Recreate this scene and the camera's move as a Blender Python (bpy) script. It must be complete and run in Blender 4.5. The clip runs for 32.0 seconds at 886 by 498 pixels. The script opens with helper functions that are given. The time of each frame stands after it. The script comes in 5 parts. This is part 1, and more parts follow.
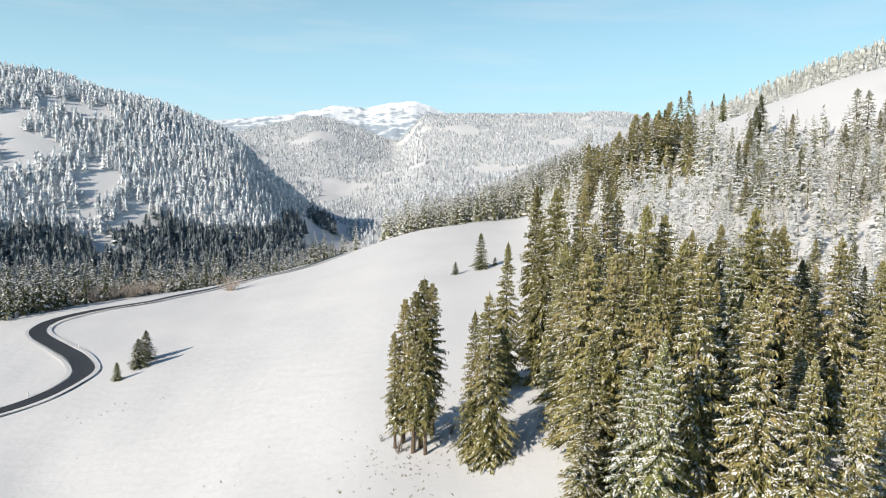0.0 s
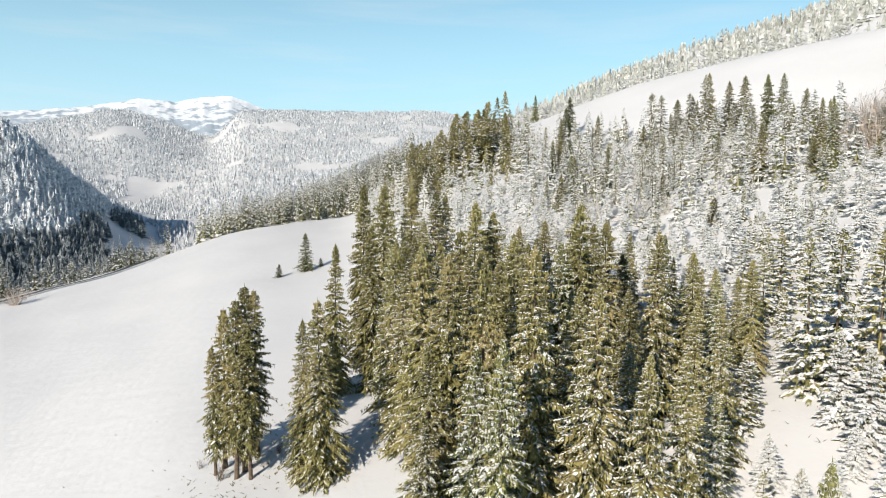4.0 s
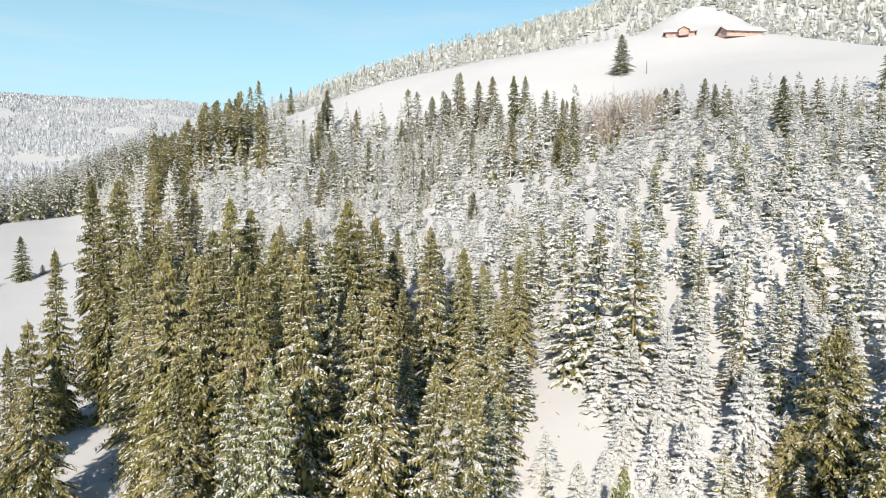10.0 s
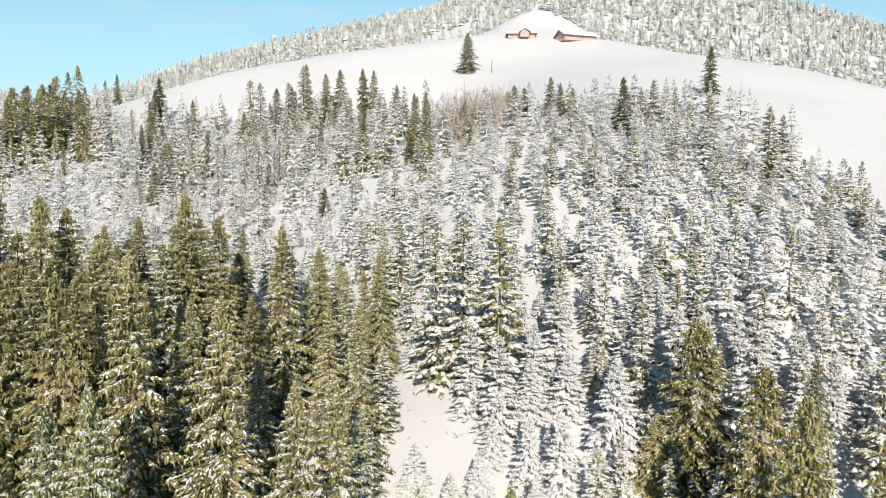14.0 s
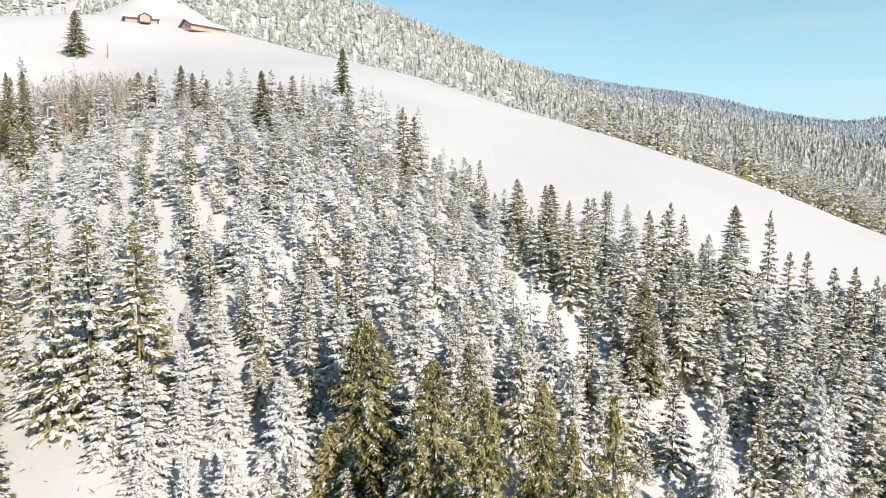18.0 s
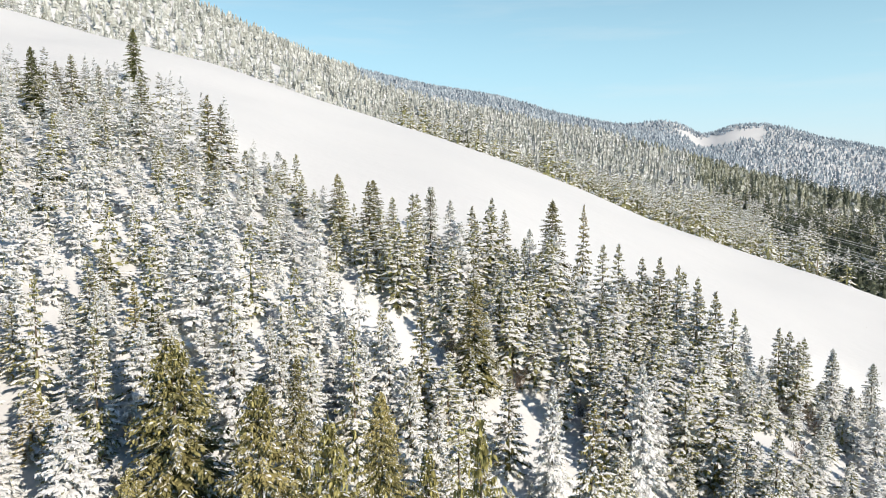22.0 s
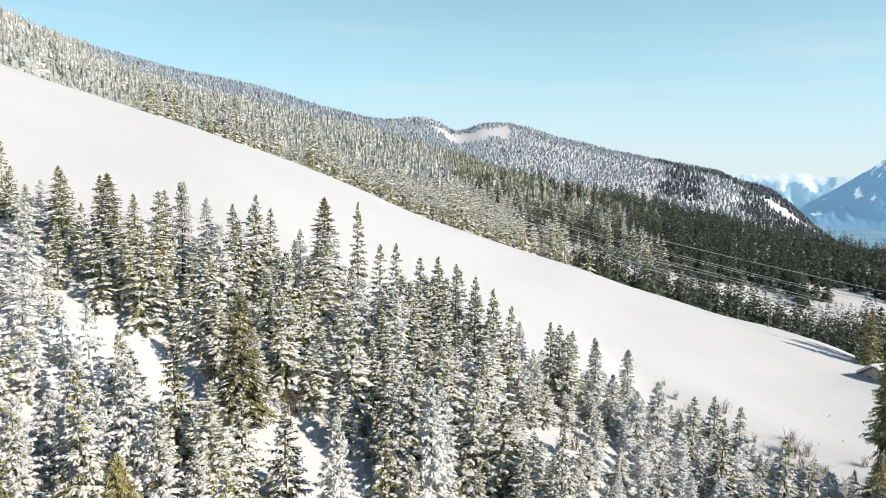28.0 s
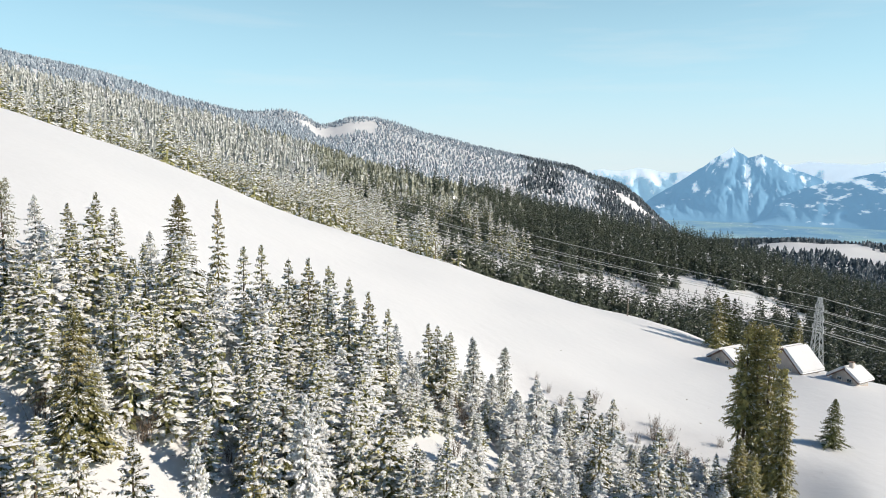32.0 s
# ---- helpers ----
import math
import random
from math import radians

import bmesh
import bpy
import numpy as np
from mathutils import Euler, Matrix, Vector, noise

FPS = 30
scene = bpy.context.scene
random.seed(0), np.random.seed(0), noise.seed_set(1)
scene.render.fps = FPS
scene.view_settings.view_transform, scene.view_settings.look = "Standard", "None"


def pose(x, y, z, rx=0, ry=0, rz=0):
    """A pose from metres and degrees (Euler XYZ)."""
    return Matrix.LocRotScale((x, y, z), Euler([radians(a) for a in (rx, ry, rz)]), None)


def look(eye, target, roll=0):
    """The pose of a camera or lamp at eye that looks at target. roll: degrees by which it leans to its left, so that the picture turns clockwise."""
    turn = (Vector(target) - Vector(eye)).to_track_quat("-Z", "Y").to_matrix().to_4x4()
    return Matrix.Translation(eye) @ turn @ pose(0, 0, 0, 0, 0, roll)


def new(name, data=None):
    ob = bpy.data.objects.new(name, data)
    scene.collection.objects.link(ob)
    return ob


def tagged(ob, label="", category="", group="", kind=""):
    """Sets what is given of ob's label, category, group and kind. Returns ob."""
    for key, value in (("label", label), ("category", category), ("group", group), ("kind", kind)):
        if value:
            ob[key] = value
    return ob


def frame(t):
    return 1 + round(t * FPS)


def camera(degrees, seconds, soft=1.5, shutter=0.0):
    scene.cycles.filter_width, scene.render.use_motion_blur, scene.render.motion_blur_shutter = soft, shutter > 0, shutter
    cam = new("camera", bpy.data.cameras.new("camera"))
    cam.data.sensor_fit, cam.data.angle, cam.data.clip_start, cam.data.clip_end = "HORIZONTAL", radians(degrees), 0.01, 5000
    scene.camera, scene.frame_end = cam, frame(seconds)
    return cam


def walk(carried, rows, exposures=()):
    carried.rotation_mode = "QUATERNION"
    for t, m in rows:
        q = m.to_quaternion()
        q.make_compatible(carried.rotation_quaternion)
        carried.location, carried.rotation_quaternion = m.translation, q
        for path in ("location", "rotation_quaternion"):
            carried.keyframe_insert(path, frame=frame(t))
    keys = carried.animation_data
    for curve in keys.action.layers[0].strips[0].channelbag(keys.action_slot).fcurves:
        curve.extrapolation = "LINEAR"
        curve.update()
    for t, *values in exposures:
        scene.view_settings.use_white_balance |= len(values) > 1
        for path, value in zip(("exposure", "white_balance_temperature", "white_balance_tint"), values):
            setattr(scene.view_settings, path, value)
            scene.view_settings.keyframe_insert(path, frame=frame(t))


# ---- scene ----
cam = camera(65.43, 32.0, soft=1.0)

# seconds, metres east, north and above the starting height, bearing, tilt, lean
FLIGHT = [
    (0.0, 0.15, -0.14, 0.02, 0.00, -4.87, 0.60), (0.5, 0.03, 0.50, 0.01, 1.28, -4.89, 0.57),
    (1.0, -0.04, 1.09, -0.00, 2.97, -4.86, 0.47), (1.5, -0.06, 1.65, -0.01, 5.09, -4.85, 0.40),
    (2.0, -0.05, 2.17, -0.01, 7.38, -4.86, 0.31), (2.5, -0.01, 2.67, -0.01, 9.50, -4.86, 0.25),
    (3.0, 0.06, 3.15, -0.00, 11.21, -4.85, 0.20), (3.5, 0.14, 3.61, 0.00, 12.86, -4.88, 0.21),
    (5.5, 0.58, 5.35, 0.01, 19.37, -4.96, 0.17), (6.0, 0.70, 5.78, 0.01, 20.96, -4.97, 0.12),
    (6.5, 0.83, 6.20, 0.01, 22.59, -5.01, 0.11), (7.0, 0.97, 6.63, 0.01, 24.24, -5.03, 0.09),
    (7.5, 1.11, 7.06, -0.00, 25.91, -5.06, 0.09), (8.0, 1.25, 7.50, -0.01, 27.60, -5.07, 0.10),
    (8.5, 1.40, 7.93, -0.02, 29.24, -5.09, 0.10), (9.0, 1.55, 8.37, -0.03, 30.92, -5.15, 0.09),
    (9.5, 1.72, 8.81, -0.05, 32.62, -5.22, 0.11), (10.0, 1.89, 9.26, -0.07, 34.34, -5.26, 0.14),
    (10.5, 2.07, 9.70, -0.09, 36.28, -5.30, 0.11), (11.0, 2.26, 10.15, -0.11, 38.10, -5.34, 0.08),
    (11.5, 2.46, 10.59, -0.13, 39.74, -5.37, 0.06), (12.0, 2.67, 11.04, -0.16, 41.27, -5.40, 0.12),
    (12.5, 2.90, 11.48, -0.18, 42.45, -5.42, 0.10), (13.0, 3.15, 11.92, -0.21, 43.64, -5.44, 0.15),
    (13.5, 3.41, 12.35, -0.24, 44.92, -5.45, 0.19), (15.5, 4.66, 13.99, -0.35, 57.07, -5.50, 0.03),
    (16.0, 5.02, 14.37, -0.38, 61.28, -5.53, -0.01), (16.5, 5.40, 14.73, -0.41, 65.69, -5.53, -0.11),
    (17.0, 5.81, 15.08, -0.44, 70.17, -5.55, -0.21), (17.5, 6.23, 15.41, -0.46, 73.86, -5.56, -0.27),
    (18.0, 6.68, 15.72, -0.49, 76.35, -5.53, -0.23), (18.5, 7.14, 16.01, -0.51, 78.53, -5.60, -0.24),
    (19.0, 7.63, 16.28, -0.53, 80.81, -5.64, -0.18), (19.5, 8.13, 16.53, -0.55, 82.92, -5.68, -0.18),
    (20.0, 8.65, 16.75, -0.56, 84.81, -5.72, -0.15), (20.5, 9.18, 16.94, -0.58, 86.50, -5.74, -0.19),
    (21.0, 9.73, 17.11, -0.59, 88.17, -5.78, -0.20), (21.5, 10.29, 17.26, -0.60, 90.01, -5.81, -0.24),
    (22.0, 10.86, 17.38, -0.60, 91.89, -5.87, -0.25), (22.5, 11.44, 17.48, -0.60, 93.79, -5.89, -0.17),
    (23.0, 12.02, 17.54, -0.60, 95.66, -5.91, -0.14), (23.5, 12.61, 17.59, -0.60, 97.54, -5.95, -0.08),
    (24.0, 13.20, 17.61, -0.59, 99.29, -5.99, 0.01), (24.5, 13.79, 17.60, -0.58, 100.80, -6.03, 0.03),
    (25.0, 14.38, 17.57, -0.57, 102.39, -6.06, 0.04), (25.5, 14.96, 17.52, -0.55, 103.89, -6.12, 0.10),
    (27.5, 17.20, 17.13, -0.48, 109.93, -6.32, 0.26), (28.0, 17.73, 17.00, -0.46, 111.40, -6.39, 0.29),
    (28.5, 18.25, 16.85, -0.44, 112.57, -6.43, 0.31), (29.0, 18.75, 16.70, -0.42, 113.76, -6.48, 0.30),
    (29.5, 19.24, 16.55, -0.40, 115.03, -6.53, 0.33), (30.0, 19.71, 16.40, -0.38, 116.56, -6.58, 0.37),
    (30.5, 20.17, 16.25, -0.37, 118.17, -6.62, 0.41), (31.0, 20.62, 16.11, -0.36, 119.71, -6.67, 0.45),
    (31.5, 21.06, 15.98, -0.36, 121.11, -6.73, 0.48), (32.0, 21.49, 15.87, -0.36, 122.39, -6.76, 0.55),
]
walk(cam, [(t, pose(x, y, 45.0 + z, 90 + tilt, 0, -turn) @ pose(0, 0, 0, 0, 0, lean)) for t, x, y, z, turn, tilt, lean in FLIGHT],
     exposures=[(0.0, 0.25), (32.0, 0.25)])

# ---- daylight ----
SUN_BEARING, SUN_HEIGHT = 225.0, 26.5
world = bpy.data.worlds.new("winter_sky")
scene.world = world
world.use_nodes = True
wn = world.node_tree
wn.nodes.clear()
sky = wn.nodes.new("ShaderNodeTexSky")
sky.sky_type = "NISHITA"
sky.sun_disc = False
sky.sun_elevation = radians(SUN_HEIGHT)
sky.sun_rotation = radians(SUN_BEARING)
sky.altitude = 1200
sky.air_density, sky.dust_density, sky.ozone_density = 0.62, 0.0, 1.0
back = wn.nodes.new("ShaderNodeBackground")
back.inputs["Strength"].default_value = 0.135
wout = wn.nodes.new("ShaderNodeOutputWorld")
tone = wn.nodes.new("ShaderNodeMix")
tone.data_type, tone.blend_type = "RGBA", "MULTIPLY"
tone.inputs[0].default_value = 1.0
tone.inputs[7].default_value = (1.02, 1.38, 1.12, 1)
wn.links.new(sky.outputs[0], tone.inputs[6])
veil = wn.nodes.new("ShaderNodeMix")          # haze pales the blue towards the horizon
veil.data_type = "RGBA"
way = wn.nodes.new("ShaderNodeTexCoord")
height = wn.nodes.new("ShaderNodeSeparateXYZ")
wn.links.new(way.outputs["Generated"], height.inputs[0])
thin_up = wn.nodes.new("ShaderNodeMapRange")
thin_up.interpolation_type = "SMOOTHSTEP"
thin_up.inputs["From Min"].default_value, thin_up.inputs["From Max"].default_value = -0.02, 0.46
thin_up.inputs["To Min"].default_value, thin_up.inputs["To Max"].default_value = 0.90, 0.0
wn.links.new(height.outputs["Z"], thin_up.inputs["Value"])
wn.links.new(thin_up.outputs[0], veil.inputs[0])
veil.inputs[7].default_value = (3.55, 5.15, 5.85, 1)
deep = wn.nodes.new("ShaderNodeMapRange")          # dark blue overhead, as over high mountains
deep.interpolation_type = "SMOOTHSTEP"
deep.inputs["From Min"].default_value, deep.inputs["From Max"].default_value = 0.27, 0.80
wn.links.new(height.outputs["Z"], deep.inputs["Value"])
overhead = wn.nodes.new("ShaderNodeMix")
overhead.data_type, overhead.blend_type = "RGBA", "MULTIPLY"
overhead.inputs[7].default_value = (0.20, 0.31, 0.54, 1)
wn.links.new(deep.outputs[0], overhead.inputs[0])
wn.links.new(tone.outputs[2], overhead.inputs[6])
wn.links.new(overhead.outputs[2], veil.inputs[6])
streak = wn.nodes.new("ShaderNodeMapping")          # faint high streaks of cloud low over the hills
streak.inputs["Scale"].default_value = (1.6, 1.6, 15.0)
wn.links.new(way.outputs["Generated"], streak.inputs["Vector"])
wisp = wn.nodes.new("ShaderNodeTexNoise")
wisp.inputs["Scale"].default_value, wisp.inputs["Detail"].default_value, wisp.inputs["Roughness"].default_value = 1.9, 5.0, 0.55
wn.links.new(streak.outputs[0], wisp.inputs["Vector"])
share = wn.nodes.new("ShaderNodeMapRange")
share.inputs["From Min"].default_value, share.inputs["From Max"].default_value = 0.50, 0.72
share.inputs["To Min"].default_value, share.inputs["To Max"].default_value = 0.0, 0.22
wn.links.new(wisp.outputs[0], share.inputs["Value"])
cloud = wn.nodes.new("ShaderNodeMix")
cloud.data_type = "RGBA"
cloud.inputs[7].default_value = (5.2, 5.5, 5.6, 1)
wn.links.new(share.outputs[0], cloud.inputs[0])
low = wn.nodes.new("ShaderNodeMapRange")          # white haze close over the hills
low.interpolation_type = "SMOOTHSTEP"
low.inputs["From Min"].default_value, low.inputs["From Max"].default_value = -0.05, 0.15
low.inputs["To Min"].default_value, low.inputs["To Max"].default_value = 0.85, 0.0
wn.links.new(height.outputs["Z"], low.inputs["Value"])
haze = wn.nodes.new("ShaderNodeMix")
haze.data_type = "RGBA"
haze.inputs[7].default_value = (4.9, 5.35, 5.5, 1)
wn.links.new(low.outputs[0], haze.inputs[0])
wn.links.new(veil.outputs[2], haze.inputs[6])
wn.links.new(haze.outputs[2], cloud.inputs[6])
wn.links.new(cloud.outputs[2], back.inputs[0])
wn.links.new(back.outputs[0], wout.inputs[0])
sun_data = bpy.data.lights.new("sun", "SUN")
sun_data.energy, sun_data.angle, sun_data.color = 4.4, radians(0.55), (1.0, 0.905, 0.78)
sun = new("sun", sun_data)
_b, _h = radians(SUN_BEARING), radians(SUN_HEIGHT)
sun.matrix_basis = look((0, 0, 300), Vector((0, 0, 300)) - Vector((math.sin(_b) * math.cos(_h), math.cos(_b) * math.cos(_h), math.sin(_h))))


# ---- materials ----
def nodes_of(name, rough=0.8, spec=0.2):
    m = bpy.data.materials.new(name)
    m.use_nodes = True
    nt = m.node_tree
    b = nt.nodes["Principled BSDF"]
    b.inputs["Roughness"].default_value = rough
    b.inputs["Specular IOR Level"].default_value = spec
    return m, nt, b


def add(nt, kind, **settings):
    n = nt.nodes.new(kind)
    for k, v in settings.items():
        n.inputs[k].default_value = v
    return n


def ramp(nt, source, *stops):
    n = nt.nodes.new("ShaderNodeValToRGB")
    e = n.color_ramp.elements
    while len(e) < len(stops):
        e.new(0.5)
    for k, (at, c) in enumerate(stops):
        e[k].position, e[k].color = at, (*c, 1) if len(c) == 3 else c
    nt.links.new(source, n.inputs[0])
    return n.outputs[0]


def grey(v):
    return (v, v, v)


def mixed(nt, fac, a, b):
    n = nt.nodes.new("ShaderNodeMix")
    n.data_type = "RGBA"
    for sock, val in ((n.inputs[0], fac), (n.inputs[6], a), (n.inputs[7], b)):
        if hasattr(val, "links"):
            nt.links.new(val, sock)
        elif isinstance(val, tuple):
            sock.default_value = (*val, 1)
        else:
            sock.default_value = val
    return n.outputs[2]


def arith(nt, op, a, b=0.0):
    n = nt.nodes.new("ShaderNodeMath")
    n.operation = op
    for sock, val in zip(n.inputs, (a, b)):
        if hasattr(val, "links"):
            nt.links.new(val, sock)
        else:
            sock.default_value = val
    return n.outputs[0]


def place_noise(nt, scale, detail=4.0, world_space=True, rough=0.55):
    n = add(nt, "ShaderNodeTexNoise", Scale=scale, Detail=detail, Roughness=rough)
    if world_space:
        g = nt.nodes.new("ShaderNodeNewGeometry")
        nt.links.new(g.outputs["Position"], n.inputs["Vector"])
    else:
        c = nt.nodes.new("ShaderNodeTexCoord")
        nt.links.new(c.outputs["Object"], n.inputs["Vector"])
    return n.outputs[0]


def bumped(nt, b, source, strength, distance):
    n = add(nt, "ShaderNodeBump", Strength=strength, Distance=distance)
    nt.links.new(source, n.inputs["Height"])
    nt.links.new(n.outputs[0], b.inputs["Normal"])


def snow_material(name, relief=0.5, size=0.35, bright=1.0):
    m, nt, b = nodes_of(name, 0.85, 0.04)
    big, fine = place_noise(nt, 0.03, 3), place_noise(nt, size, 6)
    c = ramp(nt, big, (0.3, tuple(bright * k for k in (0.715, 0.714, 0.72))), (0.7, (0.76 * bright, 0.755 * bright, 0.755 * bright)))
    nt.links.new(mixed(nt, ramp(nt, fine, (0.62, grey(0)), (0.8, grey(0.35))), c, grey(0.67 * bright)), b.inputs["Base Color"])
    bumped(nt, b, fine, relief, 0.25)
    return m


def needle_material(name, dark, light, frost=0.0, frost_colour=(0.80, 0.83, 0.86), tint=None, grain=1.6, blend=0.14, top=0.0):
    """Needles with an uneven tone from tree to tree and twig to twig; frost: how much of them is white with rime; top: how much snow lies on their upper sides."""
    m, nt, b = nodes_of(name, 0.75, 0.15)
    info = nt.nodes.new("ShaderNodeObjectInfo").outputs["Random"]
    isle = nt.nodes.new("ShaderNodeNewGeometry").outputs["Random Per Island"]
    n, grain_n = place_noise(nt, 0.45, 3), place_noise(nt, 5.0, 4, rough=0.7)
    mixer = arith(nt, "ADD", arith(nt, "MULTIPLY", isle, 0.26), arith(nt, "ADD", arith(nt, "MULTIPLY", n, 0.30), arith(nt, "ADD", arith(nt, "MULTIPLY", info, 0.14), arith(nt, "MULTIPLY", grain_n, 0.30))))
    c = ramp(nt, mixer, (0.30, dark), (0.70, light))
    if tint:
        c = mixed(nt, ramp(nt, place_noise(nt, 0.16, 2), (0.5, grey(0)), (0.68, grey(0.8))), c, tint)
    if frost:
        g = place_noise(nt, grain, 5, rough=0.7)
        lo = 0.70 - 0.42 * frost
        amount = ramp(nt, arith(nt, "ADD", arith(nt, "MULTIPLY", g, 0.75), arith(nt, "MULTIPLY", isle, 0.25)), (lo, grey(0)), (lo + blend, grey(0.95)))
        c = mixed(nt, amount, c, frost_colour)
    if top:
        sep = nt.nodes.new("ShaderNodeSeparateXYZ")
        nt.links.new(nt.nodes.new("ShaderNodeNewGeometry").outputs["Normal"], sep.inputs[0])
        lie = arith(nt, "ADD", sep.outputs["Z"], arith(nt, "MULTIPLY", arith(nt, "SUBTRACT", arith(nt, "ADD", arith(nt, "MULTIPLY", place_noise(nt, 1.1, 3), 0.6), arith(nt, "MULTIPLY", isle, 0.4)), 0.5), 1.5))
        at = 1.12 - 0.85 * top
        c = mixed(nt, ramp(nt, arith(nt, "MULTIPLY", lie, 0.5), (at * 0.5, grey(0)), (at * 0.5 + 0.08, grey(0.93))), c, (0.83, 0.835, 0.84))
    nt.links.new(c, b.inputs["Base Color"])
    return m


def plain_material(name, a, c2, scale=1.0, rough=0.8, relief=0.3, depth=0.03):
    m, nt, b = nodes_of(name, rough, 0.2)
    n = place_noise(nt, scale, 6)
    nt.links.new(ramp(nt, n, (0.3, a), (0.72, c2)), b.inputs["Base Color"])
    bumped(nt, b, n, relief, depth)
    return m


SNOW = snow_material("snow_field", bright=0.945)
SNOW_TREE = snow_material("snow_on_branches", 0.6, 2.5, 1.16)
SNOW_ROOF = snow_material("snow_on_roof", 0.3, 0.8)
OLIVE = needle_material("olive_needles", (0.026, 0.026, 0.010), (0.43, 0.39, 0.15), tint=(0.38, 0.315, 0.14), frost=0.10, grain=4.0, blend=0.12, top=0.18)
GREEN = needle_material("green_needles", (0.030, 0.036, 0.015), (0.39, 0.385, 0.145), frost=0.22, grain=4.0, blend=0.12, top=0.38)
FRESH = needle_material("fresh_green_needles", (0.024, 0.030, 0.013), (0.26, 0.265, 0.105), frost=0.08, grain=4.0, blend=0.12, top=0.08)
# lighter copy of the olive needles, with sunlight mixed into the colour
OLIVE_SUNLIT = needle_material("sunlit_olive_needles", (0.045, 0.044, 0.016), (0.58, 0.52, 0.22), tint=(0.46, 0.39, 0.17), frost=0.10, grain=4.0, blend=0.12, top=0.14)
YOUNG_GREEN = needle_material("young_green_needles", (0.040, 0.043, 0.018), (0.54, 0.51, 0.225), frost=0.14, grain=3.5, blend=0.12, top=0.30)
DARK = needle_material("dark_needles", (0.022, 0.030, 0.016), (0.14, 0.15, 0.070))
DUSTED = needle_material("dusted_needles", (0.09, 0.09, 0.045), (0.42, 0.395, 0.20), frost=0.36, grain=3.5, blend=0.14, top=0.84)
RIMED = needle_material("rimed_needles", (0.24, 0.235, 0.15), (0.57, 0.55, 0.38), frost=0.62, frost_colour=(0.86, 0.86, 0.85), grain=3.5, blend=0.16, top=1.0)
FAR_RIMED = needle_material("far_rimed_needles", (0.20, 0.208, 0.185), (0.45, 0.455, 0.40), frost=0.66, grain=1.5, blend=0.4, frost_colour=(0.76, 0.765, 0.765), top=0.60)
FAR_MIXED = needle_material("far_mixed_needles", (0.095, 0.103, 0.075), (0.33, 0.33, 0.23), frost=0.48, grain=1.5, blend=0.36, frost_colour=(0.70, 0.715, 0.72), top=0.44)
# dark bluish needles, with the valley's shade put into their colour
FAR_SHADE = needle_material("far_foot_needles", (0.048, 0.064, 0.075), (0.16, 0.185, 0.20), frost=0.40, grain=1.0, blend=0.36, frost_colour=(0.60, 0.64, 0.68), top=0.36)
FAR_OLIVE = needle_material("far_olive_needles", (0.046, 0.050, 0.026), (0.24, 0.235, 0.115), frost=0.34, grain=1.0, blend=0.2, top=0.36)
FAR_DARK = needle_material("far_dark_needles", (0.044, 0.057, 0.047), (0.185, 0.20, 0.135), frost=0.05, grain=1.2, blend=0.25, top=0.03)
# the next three carry the haze of distance in paler, bluer needle colours
FAR_BLUE_HAZE = needle_material("far_bluish_needles", (0.20, 0.24, 0.28), (0.29, 0.335, 0.38), frost=0.58, grain=0.03, blend=0.3, frost_colour=(0.50, 0.56, 0.61))
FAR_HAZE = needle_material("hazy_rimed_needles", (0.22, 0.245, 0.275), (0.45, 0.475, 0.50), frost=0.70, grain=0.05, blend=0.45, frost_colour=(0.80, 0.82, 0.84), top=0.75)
FAR_COOL_HAZE = needle_material("far_cool_needles", (0.22, 0.25, 0.275), (0.44, 0.47, 0.49), frost=0.98, grain=1.0, blend=0.36, frost_colour=(0.85, 0.885, 0.92), top=0.95)
BARK = plain_material("spruce_bark", (0.07, 0.05, 0.035), (0.22, 0.17, 0.12), 3.0)
TWIG = plain_material("bare_twigs", (0.10, 0.075, 0.055), (0.26, 0.20, 0.15), 2.0)
ASPHALT = plain_material("wet_asphalt", (0.035, 0.036, 0.042), (0.065, 0.066, 0.074), 1.5, 0.55, 0.2, 0.01)
# ---- ground: heights along bearings seen from the flying height (degrees clockwise, metres out, metres below or above) ----
EYE = 45.0
BEARINGS = []


def bearing(angle, *pairs):
    BEARINGS.append((angle, [p[0] for p in pairs], [p[1] for p in pairs]))


bearing(-33, (0, -38), (60, -42), (110, -46), (275, -45.5), (330, -60), (440, -90), (620, -70), (960, 128), (1300, 90), (2500, 120), (4700, 200))
bearing(-25, (0, -37), (60, -39), (110, -42.4), (290, -43), (345, -60), (440, -90), (620, -80), (950, 108), (1300, 80), (2500, 150), (4700, 260))
bearing(-17.6, (0, -36), (60, -35.5), (110, -38), (310, -41.3), (360, -58), (470, -88), (640, -88), (940, 66), (1300, 40), (2400, 170), (4700, 207))
bearing(-14, (0, -36), (60, -33.9), (110, -35.4), (315, -38), (360, -52), (490, -86), (670, -84), (945, 14), (1400, 0), (2400, 205), (4700, 220))
bearing(-10.4, (0, -36), (60, -32.4), (110, -32.7), (325, -34), (375, -46), (500, -78), (730, -80), (960, -36), (1400, -30), (2400, 236), (4700, 243))
bearing(-7, (0, -36), (60, -31.5), (110, -30.3), (330, -29), (380, -38), (500, -66), (750, -78), (1000, -58), (1400, -40), (2400, 205), (4700, 258))
bearing(-4, (0, -36), (60, -31), (110, -28.5), (330, -23), (380, -28), (510, -48), (800, -62), (1000, -56), (1400, -20), (2400, 165), (4700, 263))
